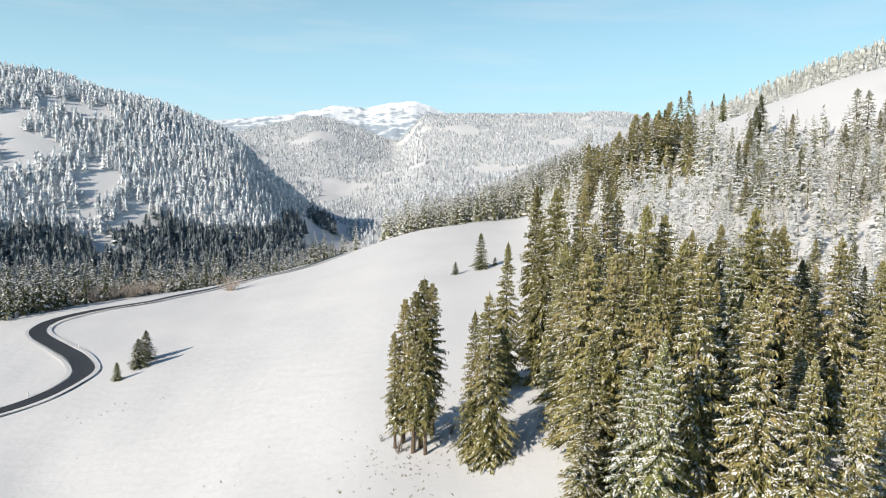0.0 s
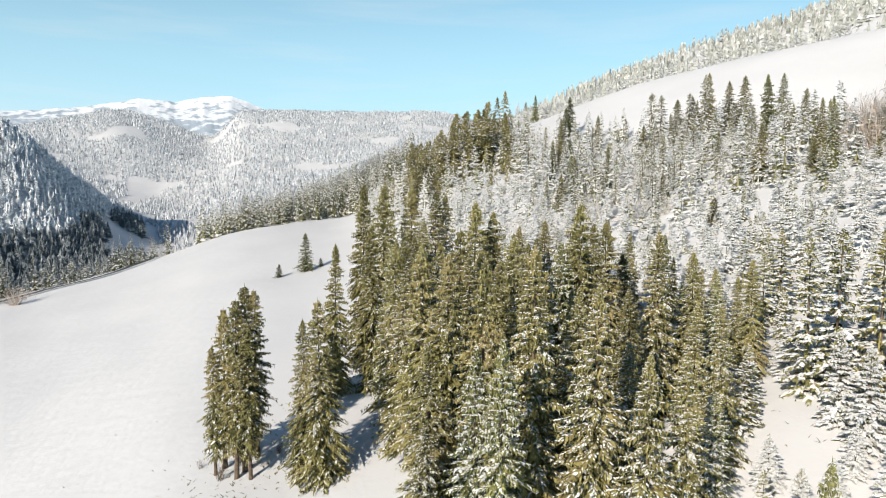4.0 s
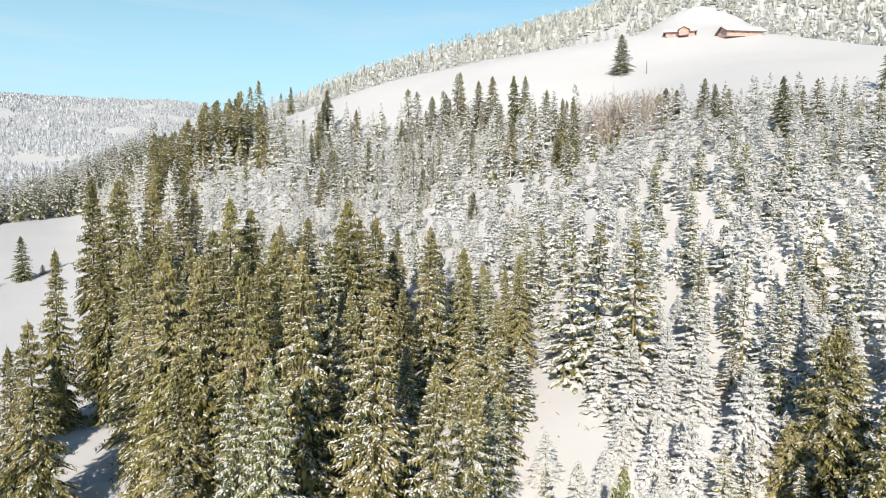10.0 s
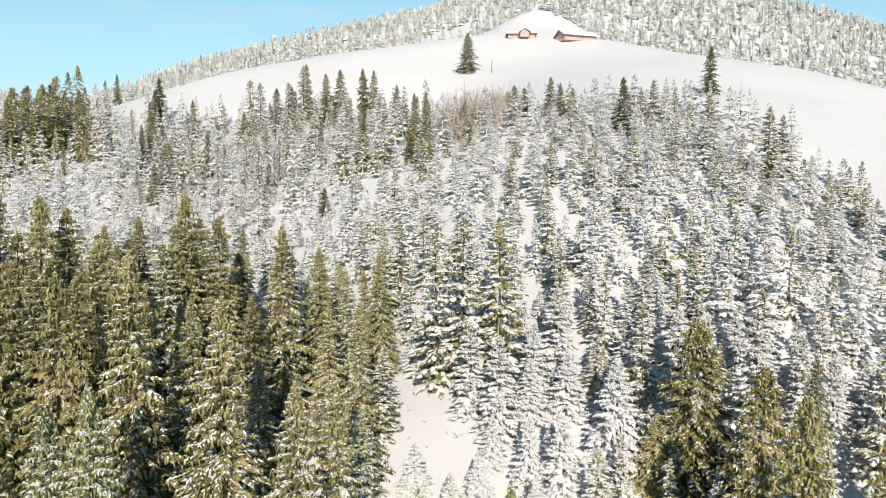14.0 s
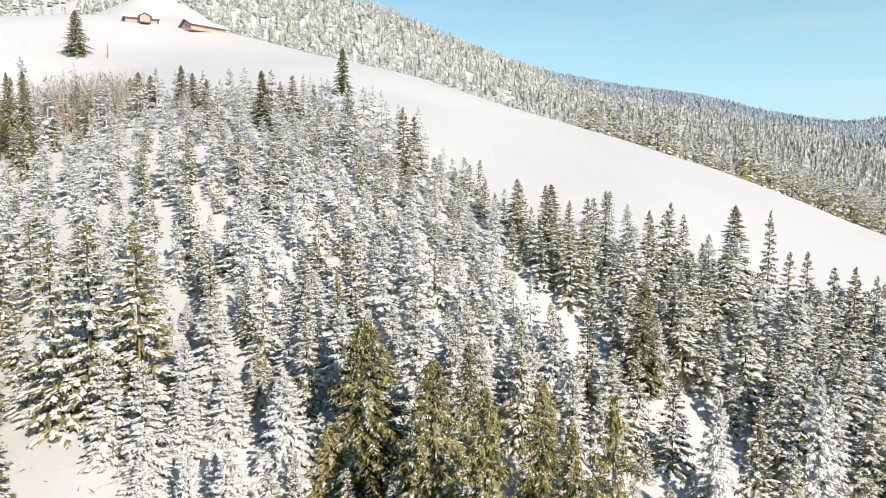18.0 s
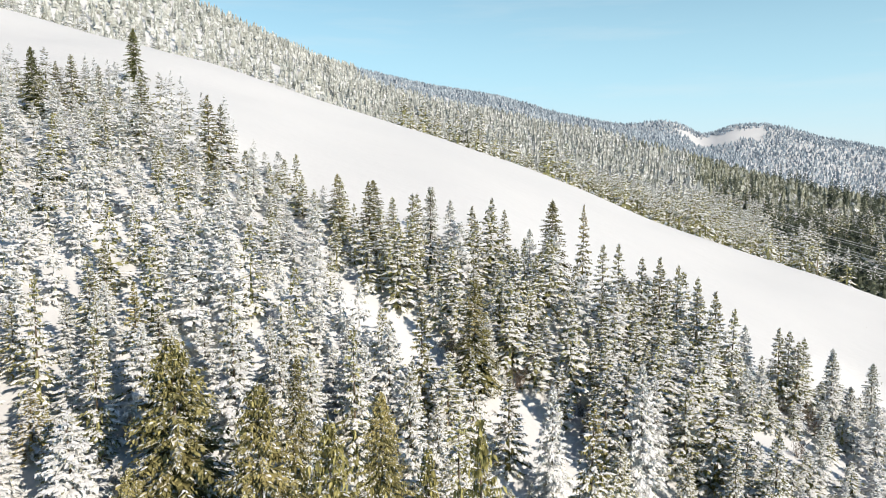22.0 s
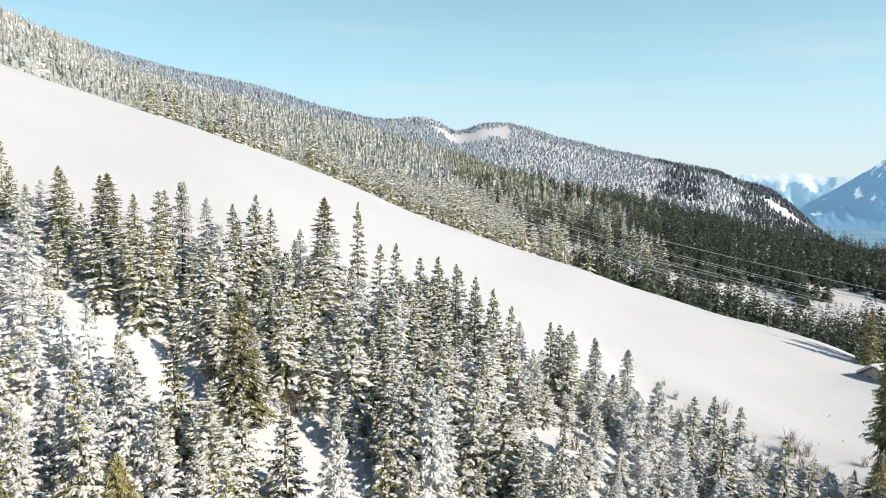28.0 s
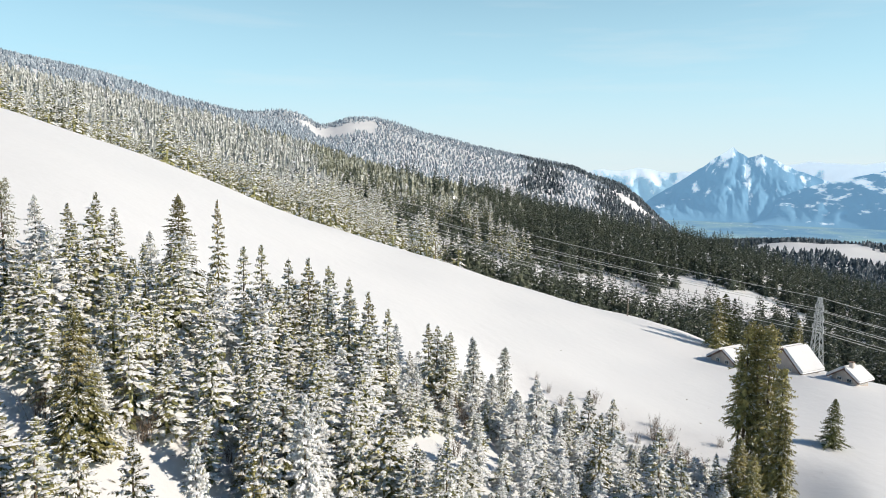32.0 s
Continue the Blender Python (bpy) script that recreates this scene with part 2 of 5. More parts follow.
bearing(-1.4, (0, -36), (66, -30.2), (110, -27.3), (190, -24), (330, -19), (380, -23), (520, -33), (900, -42), (1400, 0), (2400, 250), (4700, 252))
bearing(2.7, (0, -36), (66, -29.7), (110, -26), (190, -22), (330, -16), (380, -17), (520, -20), (900, -20), (1400, 20), (2400, 252), (4700, 216))
bearing(7, (0, -36), (60, -29), (110, -24), (190, -19.5), (330, -14), (400, -10), (520, 2), (900, 20), (1400, 40), (2400, 250), (4700, 180))
bearing(13, (0, -36), (60, -27), (110, -22), (200, -8), (300, 8), (400, 16), (520, 18), (900, 40), (1400, 60), (2400, 262), (4700, 330))
bearing(20, (0, -36), (60, -25), (110, -16), (200, 4), (280, 20), (345, 29), (420, 32), (760, 66), (1200, 60), (2500, 200), (4700, 250))
bearing(30, (0, -36), (45, -27), (60, -22), (110, -11), (150, -2), (200, 8), (260, 31), (312, 45), (400, 46), (780, 122), (1100, 120), (2500, 150), (4700, 200))
bearing(36, (0, -36), (45, -26), (60, -19.5), (110, -7), (150, 4), (195, 13), (250, 36), (301, 50), (400, 52), (800, 150), (1100, 150), (2500, 150), (4700, 200))
bearing(45, (0, -36), (45, -24.5), (60, -17), (110, 1), (138, 9), (170, 13), (200, 18), (245, 37), (300, 57), (380, 60), (820, 185), (1100, 190), (2500, 150), (4700, 200))
bearing(51, (0, -36), (45, -24.5), (60, -16.5), (110, 4.5), (128, 10), (170, 18), (240, 38), (296, 59.5), (380, 64), (830, 208), (1100, 215), (2500, 150), (4700, 200))
bearing(58, (0, -36), (45, -25), (66, -14), (110, 5), (170, 20), (240, 40), (287, 54.5), (370, 58), (840, 222), (1100, 235), (2500, 150), (4700, 200))
bearing(64, (0, -36), (50, -24.5), (66, -16), (105, 1.5), (170, 19), (230, 36), (270, 44.5), (350, 46), (880, 222), (1100, 240), (2500, 150), (4700, 200))
bearing(70, (0, -36), (50, -26), (66, -19.5), (82, -10), (110, -2), (180, 19), (257, 36.5), (340, 36), (900, 205), (1100, 215), (2500, 150), (4700, 200))
bearing(78, (0, -36), (50, -27), (66, -22), (85, -12.5), (110, -5), (170, 9), (240, 23.5), (310, 20), (900, 160), (1200, 195), (2500, 150), (4700, 200))
bearing(87, (0, -36), (60, -27), (88, -14.5), (110, -9), (170, 3), (232, 12), (300, 6), (900, 105), (1300, 175), (2500, 150), (4700, 200))
bearing(95, (0, -36), (60, -29), (86, -20), (110, -16), (160, -7), (216, .5), (290, -8), (800, 62), (1300, 138), (2500, 120), (4700, 100))
bearing(105, (0, -36), (60, -31.5), (82, -26.5), (110, -24), (160, -18), (203, -15), (280, -24), (700, 16), (1400, 102), (2500, 70), (4700, -100))
bearing(114.5, (0, -36), (60, -34), (80, -33), (110, -31), (160, -27), (194, -25.2), (270, -38), (620, -8), (1000, 0), (1450, 62), (2500, -100), (4700, -250))
bearing(124.5, (0, -36), (60, -37), (80, -37), (110, -37), (160, -35.5), (186, -35), (260, -52), (560, -30), (900, -60), (1500, 14), (2500, -200), (4700, -380))
bearing(135, (0, -36), (60, -39), (80, -40), (110, -41), (160, -42.3), (195, -44), (220, -52), (270, -66), (520, -52), (900, -95), (1500, -8), (2600, -330), (4700, -400))
bearing(142, (0, -36), (60, -40), (110, -42), (150, -42), (172, -44.5), (195, -54), (260, -72), (520, -64), (900, -120), (1500, -150), (2600, -390), (4700, -410))
bearing(149, (0, -36), (60, -43), (110, -46), (150, -44.5), (175, -48), (205, -60), (280, -80), (520, -84), (900, -130), (1300, -122), (2600, -395), (4700, -410))
bearing(157, (0, -37), (60, -45), (110, -51), (165, -48), (220, -60), (300, -85), (520, -96), (900, -140), (1300, -138), (2600, -395), (4700, -410))
bearing(185, (0, -36), (60, -45), (110, -52), (220, -70), (500, -130), (1200, -250), (2600, -380), (4700, -400))
bearing(235, (0, -36), (60, -46), (110, -54), (220, -75), (500, -150), (1000, -220), (2000, 60), (4700, 250))
bearing(290, (0, -36), (60, -40), (110, -45), (220, -60), (450, -110), (900, 20), (1500, 160), (4700, 250))


def hermite(xs, ys, q):
    """Smooth interpolation that never swings past its own points."""
    xs, ys = np.asarray(xs, float), np.asarray(ys, float)
    h, d = np.diff(xs), np.diff(ys, axis=0) / np.diff(xs).reshape(-1, *([1] * (ys.ndim - 1)))
    m = np.zeros_like(ys)
    a, b = d[:-1], d[1:]
    both = (a * b > 0)
    m[1:-1] = np.where(both, 2 * a * b / np.where(both, a + b, 1), 0)
    m[0], m[-1] = d[0], d[-1]
    i = np.clip(np.searchsorted(xs, q) - 1, 0, len(xs) - 2)
    shape = (-1, *([1] * (ys.ndim - 1)))
    w, u = h[i].reshape(shape), ((q - xs[i]) / h[i]).reshape(shape)
    return ((1 + 2 * u) * (1 - u) ** 2 * ys[i] + u * (1 - u) ** 2 * w * m[i]
            + u * u * (3 - 2 * u) * ys[i + 1] + u * u * (u - 1) * w * m[i + 1])


RINGS = np.concatenate([np.arange(4, 60, 7), np.arange(60, 360, 5), np.arange(360, 1000, 20), np.geomspace(1000, 4700, 40)])
TURN = np.arange(0, 360, 0.75)
_rows = np.array([hermite(r, z, RINGS) for _, r, z in BEARINGS])
_ang = np.array([b[0] for b in BEARINGS], float)
GRID = hermite(np.concatenate([_ang[-3:] - 360, _ang, _ang[:3] + 360]), np.concatenate([_rows[-3:], _rows, _rows[:3]]), TURN - 60 + 0.0)
# the rows of GRID start at bearing -60
_gx = np.outer(np.sin(np.radians(TURN - 60)), RINGS)
_gy = np.outer(np.cos(np.radians(TURN - 60)), RINGS)


def swell(x, y, size, seed):
    """Gentle rolling relief made of a few crossed waves."""
    rng = np.random.RandomState(seed)
    out = 0
    for k in range(7):
        a, f = rng.uniform(0, 6.28), rng.uniform(0.6, 1.7) / size * 6.28
        out = out + np.sin(f * (x * math.cos(a) + y * math.sin(a)) + rng.uniform(0, 6.28))
    return out / 7


_kernel = np.exp(-0.5 * (np.arange(-8, 9) * 0.75 / 2.0) ** 2)
_soft = sum(w * np.roll(GRID, k, 0) for w, k in zip(_kernel / _kernel.sum(), range(-8, 9)))
GRID = np.where((RINGS < 340)[None, :], _soft, GRID)
_far = np.clip((RINGS - 330) / 500, 0, 1)
GRID = GRID + EYE + swell(_gx, _gy, 24, 3) * 0.35 * np.clip((RINGS - 20) / 40, 0, 1) + swell(_gx, _gy, 160, 4) * 6 * _far + swell(_gx, _gy, 420, 5) * 14 * np.clip((RINGS - 1000) / 1200, 0, 1)
# knolls and dips along the crest of the far ridge
_crest = hermite([-60, 90, 95, 97.6, 101.9, 105.7, 109.9, 111.3, 113.9, 119, 124, 128.3, 131.6, 135, 137.6, 142, 300], [0, 0, 12, -2, -22, -23, -3, -11, 16, 31, 27, 12.5, -2, -26, -18, 0, 0], TURN - 60)
GRID = GRID + _crest[:, None] * np.exp(-((RINGS - 1420) / 250) ** 2)[None, :]

# the knoll behind the two huts, hillocks of the far ridge
for _kx, _ky, _kr, _kh in ((264, 196, 17, 16), (1275, -600, 45, 16), (1290, -470, 50, 10), (1330, -420, 55, 16), (1330, -330, 50, 14)):
    GRID += _kh * np.exp(-((_gx - _kx) ** 2 + (_gy - _ky) ** 2) / (2 * _kr * _kr))

# the bank where the lower meadow breaks off towards the plantation
_u = (_gx - 104.8) * -0.788 + (_gy + 55.7) * -0.616
_v = (_gx - 104.8) * -0.616 + (_gy + 55.7) * 0.788
_ease = lambda a, b, q: np.clip((q - a) / (b - a), 0, 1) ** 2 * (3 - 2 * np.clip((q - a) / (b - a), 0, 1))
GRID -= 3.4 * _ease(-1, 7, _v) * (1 - _ease(12, 27, _v)) * _ease(-14, 0, _u) * (1 - _ease(32, 46, _u))

# under the flight itself the slope is even
_ring = RINGS.tolist().index(46)
_plane = np.linalg.lstsq(np.stack([_gx[:, _ring], _gy[:, _ring], np.ones(len(TURN))], 1), GRID[:, _ring], rcond=None)[0]
_w = np.clip((RINGS - 4) / 42, 0, 1)
_w = _w * _w * (3 - 2 * _w)
GRID = GRID * _w + (_plane[0] * _gx + _plane[1] * _gy + _plane[2]) * (1 - _w)


def ground(x, y):
    """Height of the snow at a place or at arrays of places."""
    x, y = np.asarray(x, float), np.asarray(y, float)
    a = ((np.degrees(np.arctan2(x, y)) + 60) % 360) / 0.75
    i = np.floor(a).astype(int) % len(TURN)
    u = a - np.floor(a)
    r = np.clip(np.hypot(x, y), RINGS[0], RINGS[-1] - 1)
    j = np.clip(np.searchsorted(RINGS, r) - 1, 0, len(RINGS) - 2)
    v = (r - RINGS[j]) / (RINGS[j + 1] - RINGS[j])
    k = (i + 1) % len(TURN)
    return ((1 - u) * (1 - v) * GRID[i, j] + u * (1 - v) * GRID[k, j] + (1 - u) * v * GRID[i, j + 1] + u * v * GRID[k, j + 1])


# ---- mesh helpers ----
def mesh_from(name, verts, faces, material, smooth=False):
    me = bpy.data.meshes.new(name)
    verts, faces = np.asarray(verts, np.float32), np.asarray(faces, np.int32)
    me.vertices.add(len(verts))
    me.vertices.foreach_set("co", verts.ravel())
    n = faces.shape[1]
    me.loops.add(faces.size)
    me.loops.foreach_set("vertex_index", faces.ravel())
    me.polygons.add(len(faces))
    me.polygons.foreach_set("loop_start", np.arange(0, faces.size, n, dtype=np.int32))
    me.polygons.foreach_set("loop_total", np.full(len(faces), n, np.int32))
    me.polygons.foreach_set("use_smooth", np.full(len(faces), smooth))
    me.materials.append(material)
    me.update(calc_edges=True)
    return me


def part(name, bm, material, parent, label=""):
    """Links a bmesh, or a ready mesh, as one object under a thing or a part."""
    if isinstance(bm, bmesh.types.BMesh):
        me = bpy.data.meshes.new(name)
        bm.to_mesh(me)
        bm.free()
        me.materials.append(material)
    else:
        me = bm
    ob = new(name, me)
    ob.parent = parent
    return tagged(ob, label)


class Soup:
    """Gathers triangles."""

    def __init__(self):
        self.v, self.f, self.n = [], [], 0

    def put(self, verts, faces):
        self.v.append(np.asarray(verts, float))
        self.f.append(np.asarray(faces, int) + self.n)
        self.n += len(verts)

    def mesh(self, name, material, smooth=False):
        return mesh_from(name, np.concatenate(self.v), np.concatenate(self.f), material, smooth)


# ---- the ground sheet ----
def build_ground():
    na, nr = GRID.shape
    x = _gx.ravel()
    y = _gy.ravel()
    v = np.stack([x, y, GRID.ravel()], 1)
    v = np.concatenate([v, [[0, 0, GRID[:, 0].mean()]]])
    i, j = np.meshgrid(np.arange(na), np.arange(nr - 1), indexing="ij")
    k = (i + 1) % na
    a, b, c, d = i * nr + j, k * nr + j, k * nr + j + 1, i * nr + j + 1
    quads = np.stack([a, d, c, b], -1).reshape(-1, 4)
    tris = np.concatenate([quads[:, [0, 1, 2]], quads[:, [0, 2, 3]]])
    i = np.arange(na)
    fan = np.stack([np.full(na, na * nr), i * nr, ((i + 1) % na) * nr], 1)
    ob = new("ground", mesh_from("ground", v, np.concatenate([tris, fan]), SNOW, True))
    return tagged(ob, "snow-covered alpine meadows, slopes and valley", "ground", kind="structure")


build_ground()


# ---- trees ----
SHELTER = math.radians(115)     # the side away from the sun keeps its snow


def spruce_soups(seed, H, R, whorls, per, clear=0.02, curve=0.75, ragged=0.3, skip=0.0, rise=0.05, droop=0.4, tip=0.35, twigs=10, twig=0.36, hang=0.4, narrow=0.2,
                 cover=0.0, pads=4, pad=0.3, bias=0.0, core=0.3, foot=0.75, strands=0, strand=0.32, core_top=0.60):
    """Needles and snow of one spruce: whorls of boughs, each a fan of twigs with pads of snow lying on it."""
    rng = np.random.RandomState(seed)
    needles, white = Soup(), Soup()
    span = (0.97 - clear) * H
    up = np.array([0, 0, 1.0])
    boughs = []
    for w in range(whorls):
        u = 1 - (1 - (w + rng.uniform(0.1, 0.9)) / whorls) ** 1.5    # 0 at the lowest whorl, 1 at the top
        reach = R * ((1 - u) ** curve * min(1.0, foot + 2.2 * u) + 0.025) * rng.uniform(1 - 0.35 * ragged, 1 + 0.35 * ragged)
        number = max(5, int(round(per * (0.62 + 0.38 * (1 - u)))))
        phase = rng.uniform(0, 6.28)
        for k in range(number):
            if rng.rand() < skip * (1 - u):
                continue
            boughs.append((clear * H + span * u + rng.uniform(-.6, .6) * span / whorls, reach * rng.uniform(1 - ragged, 1 + 0.6 * ragged),
                           phase + 6.283 * (k + rng.uniform(-0.3, 0.3)) / number, rise + 0.45 * u * u + rng.normal(0, 0.07), droop * rng.uniform(0.65, 1.35) * (1 - 0.75 * u)))
    h, L, a, up_by, dr = np.array(boughs).T
    N = len(h)
    out = np.stack([np.cos(a), np.sin(a), 0 * a], 1)
    side = np.stack([-np.sin(a), np.cos(a), 0 * a], 1)
    keep = 1 - bias + bias * 2.2 * np.clip(np.cos(a - SHELTER), 0, 1)

    def axis(s):
        z = h[:, None] + L[:, None] * (up_by[:, None] * s - dr[:, None] * s * s + tip * dr[:, None] * np.clip(s - 0.65, 0, 1))
        return out[:, None, :] * (L[:, None] * s)[..., None] + up * z[..., None]

    def kites(b0, d, length, width, roll):
        """Small pointed leaves of needles from b0 along d."""
        d = d / np.linalg.norm(d, axis=-1, keepdims=True)
        cross = np.cross(d, up)
        cross /= np.linalg.norm(cross, axis=-1, keepdims=True) + 1e-9
        cross = cross * np.cos(roll)[:, None] + np.cross(cross, d) * np.sin(roll)[:, None]
        mid = b0 + d * (length * 0.42)[:, None]
        end = b0 + d * length[:, None] - up * (0.13 * length)[:, None]
        v = np.stack([b0, mid + cross * width[:, None], end, mid - cross * width[:, None]], 1).reshape(-1, 3)
        m = np.arange(len(b0))[:, None] * 4
        needles.put(v, np.concatenate([m + [0, 1, 2], m + [0, 2, 3]]))

    # the bough itself, then its twigs to both sides, then strands hanging under it
    one = np.ones(N)
    ends = axis(np.stack([0.1 * one, one], 1))
    kites(ends[:, 0], ends[:, 1] - ends[:, 0], np.linalg.norm(ends[:, 1] - ends[:, 0], axis=1), 0.10 * L + 0.03, rng.normal(0, 0.3, N))
    s = 0.14 + 0.86 * ((np.arange(twigs)[None] + rng.uniform(0, 1, (N, twigs))) / twigs) ** 0.8
    sg = np.where(np.arange(twigs) % 2, 1.0, -1.0)[None]
    long = L[:, None] * twig * np.clip(1.15 - s, 0, 1) ** 0.6 * rng.uniform(0.6, 1.35, (N, twigs)) + 0.07
    d = out[:, None] * rng.uniform(0.35, 1.0, (N, twigs, 1)) + side[:, None] * (sg * rng.uniform(0.4, 1.0, (N, twigs)))[..., None] - up * hang * rng.uniform(-0.15, 1.5, (N, twigs, 1))
    kites(axis(s).reshape(-1, 3), d.reshape(-1, 3), long.ravel(), (long * narrow * rng.uniform(0.7, 1.3, (N, twigs)) + 0.02).ravel(), rng.normal(0, 0.55, N * twigs))
    if strands:
        s = rng.uniform(0.3, 1.0, (N, strands))
        b0 = axis(s) + side[:, None] * (rng.normal(0, 0.16, (N, strands)) * L[:, None])[..., None]
        d = rng.normal(0, 0.3, (N, strands, 3)) - up
        long = strand * rng.uniform(0.5, 1.4, N * strands)
        kites(b0.reshape(-1, 3), d.reshape(-1, 3), long, long * 0.17, rng.uniform(0, 3.1, N * strands))
    if cover:
        s = rng.uniform(0.25, 1.0, (N, pads))
        off = rng.uniform(-1, 1, (N, pads)) * twig * 0.62 * L[:, None] * np.clip(1.15 - s, 0, 1) ** 0.6
        c = axis(s) + side[:, None] * off[..., None] - up * (np.abs(off) * hang * 0.55 - 0.035)[..., None]
        pick = rng.rand(N, pads) < cover * keep[:, None]
        c = c[pick]
        P = len(c)
        size = np.broadcast_to((pad * (0.35 + 0.65 * np.clip(L / R, 0, 1)))[:, None], (N, pads))[pick] * rng.uniform(0.5, 1.5, P)
        o, sd = np.broadcast_to(out[:, None], (N, pads, 3))[pick], np.broadcast_to(side[:, None], (N, pads, 3))[pick]
        fall = np.broadcast_to((up_by - 1.5 * dr)[:, None], (N, pads))[pick]
        tw = np.clip(off[pick] / (size + 0.05), -0.9, 0.9)[:, None]
        o2 = o + sd * tw
        s2 = sd - o * tw
        ring = []
        for q in range(6):
            g = 6.283 * q / 6
            along, across = math.cos(g) * rng.uniform(0.7, 1.25, P) * size, math.sin(g) * rng.uniform(0.7, 1.25, P) * size * 0.55
            ring.append(c + o2 * along[:, None] + s2 * across[:, None] + up * (fall * along - 0.10 * size - 0.12 * np.abs(across))[:, None])
        crown = c + up * (size * rng.uniform(0.20, 0.36, P) + 0.02)[:, None]
        v = np.stack(ring + [crown], 1).reshape(-1, 3)
        f = np.array([(q, (q + 1) % 6, 6) for q in range(6)])
        white.put(v, (f[None] + (np.arange(P) * 7)[:, None, None]).reshape(-1, 3))
    # the dense inside of the crown, and the leader
    if core:
        v, f, sides, rows = [], [], 7, 9
        for k in range(rows + 1):
            u = k / rows
            for q in range(sides):
                g = 6.283 * (q + 0.5 * (k % 2)) / sides
                rr = core * R * ((1 - u) ** (curve + 0.7) * min(1.0, foot + 2.2 * u)) * rng.uniform(0.5, 1.35) + 0.01
                v.append((rr * math.cos(g), rr * math.sin(g), clear * H + span * (0.02 + core_top * u) + rng.normal(0, 0.02) * H))
        for k in range(rows):
            for q in range(sides):
                p, r = k * sides + q, k * sides + (q + 1) % sides
                f += [(p, r, r + sides), (p, r + sides, p + sides)]
        needles.put(v, f)
    for k in range(4):
        g = k * 1.57 + rng.uniform(0, 1)
        o = np.array([math.cos(g), math.sin(g)]) * 0.035 * R
        needles.put([[0, 0, H], [o[0], o[1], 0.94 * H], [-o[1], o[0], 0.94 * H]], [(0, 1, 2)])
    return needles, white


def trunk_mesh(name, H, r, sides=7, lean=0.0, rings=5, material=None):
    v, f = [], []
    for k in range(rings + 1):
        u = k / rings
        for q in range(sides):
            a = 6.283 * q / sides
            rr = r * (1.35 if k == 0 else 1) * (1 - 0.93 * u) * (1 + 0.12 * math.sin(3 * a + k))
            v.append((rr * math.cos(a) + lean * u * u, rr * math.sin(a), -0.6 + (H + 0.6) * u))
    for k in range(rings):
        for q in range(sides):
            a, b = k * sides + q, k * sides + (q + 1) % sides
            f += [(a, b, b + sides), (a, b + sides, a + sides)]
    return mesh_from(name, v, f, material or BARK, True)


def spruce_kind(name, label, group, needle, H, R, seed, snow_label="", **how):
    """A template of the parts of one spruce, of height H; stand() copies it."""
    n, w = spruce_soups(seed, H, R, **how)
    parts = [("trunk", trunk_mesh("trunk", H * 0.97, 0.011 * H + 0.03), ""), ("crown", n.mesh("crown", needle), "")]
    if w.n:
        parts.append(("snow_load", w.mesh("snow_load", SNOW_TREE, True), snow_label))
    return dict(name=name, label=label, group=group, H=H, parts=parts)


def stand(kind, x, y, height, wide=1.0, turn=None, rng=random):
    """One tree of a kind on the ground at x, y."""
    k = height / kind["H"]
    root = new(kind["name"])
    root.empty_display_size = 0.5
    tagged(root, kind["label"], "tree", kind["group"])
    z = float(ground(x, y)) - 0.1
    root.matrix_basis = Matrix.LocRotScale((x, y, z), Euler((rng.uniform(-.02, .02), rng.uniform(-.02, .02), rng.uniform(-.5, .5) if turn is None else turn)), (k * wide, k * wide, k))
    for pn, me, lab in kind["parts"]:
        o = new(pn, me)
        o.parent = root
        tagged(o, lab, kind="stuff" if pn == "snow_load" else "")
    return root


def polar(bearing_deg, r):
    a = math.radians(bearing_deg)
    return r * math.sin(a), r * math.cos(a)


def scatter(seed, a0, a1, inner, outer, gap, taken, tries=6000, most=400):
    """Places between two bearings and two ranges (functions of the bearing), no nearer than gap to one another or to those taken."""
    rng = np.random.RandomState(seed)
    got = []
    for _ in range(tries):
        a = rng.uniform(a0, a1)
        lo, hi = inner(a), outer(a)
        if hi <= lo:
            continue
        r = math.sqrt(rng.uniform(lo * lo, hi * hi))
        x, y = polar(a, r)
        g = gap * rng.uniform(0.8, 1.25)
        if all((x - p[0]) ** 2 + (y - p[1]) ** 2 > max(g, p[2]) ** 2 for p in taken):
            taken.append((x, y, g * 0.7))
            got.append((x, y, a, r))
            if len(got) >= most:
                break
    return got


def steps(*pairs):
    xs, ys = [p[0] for p in pairs], [p[1] for p in pairs]
    return lambda a: float(np.interp(a, xs, ys))


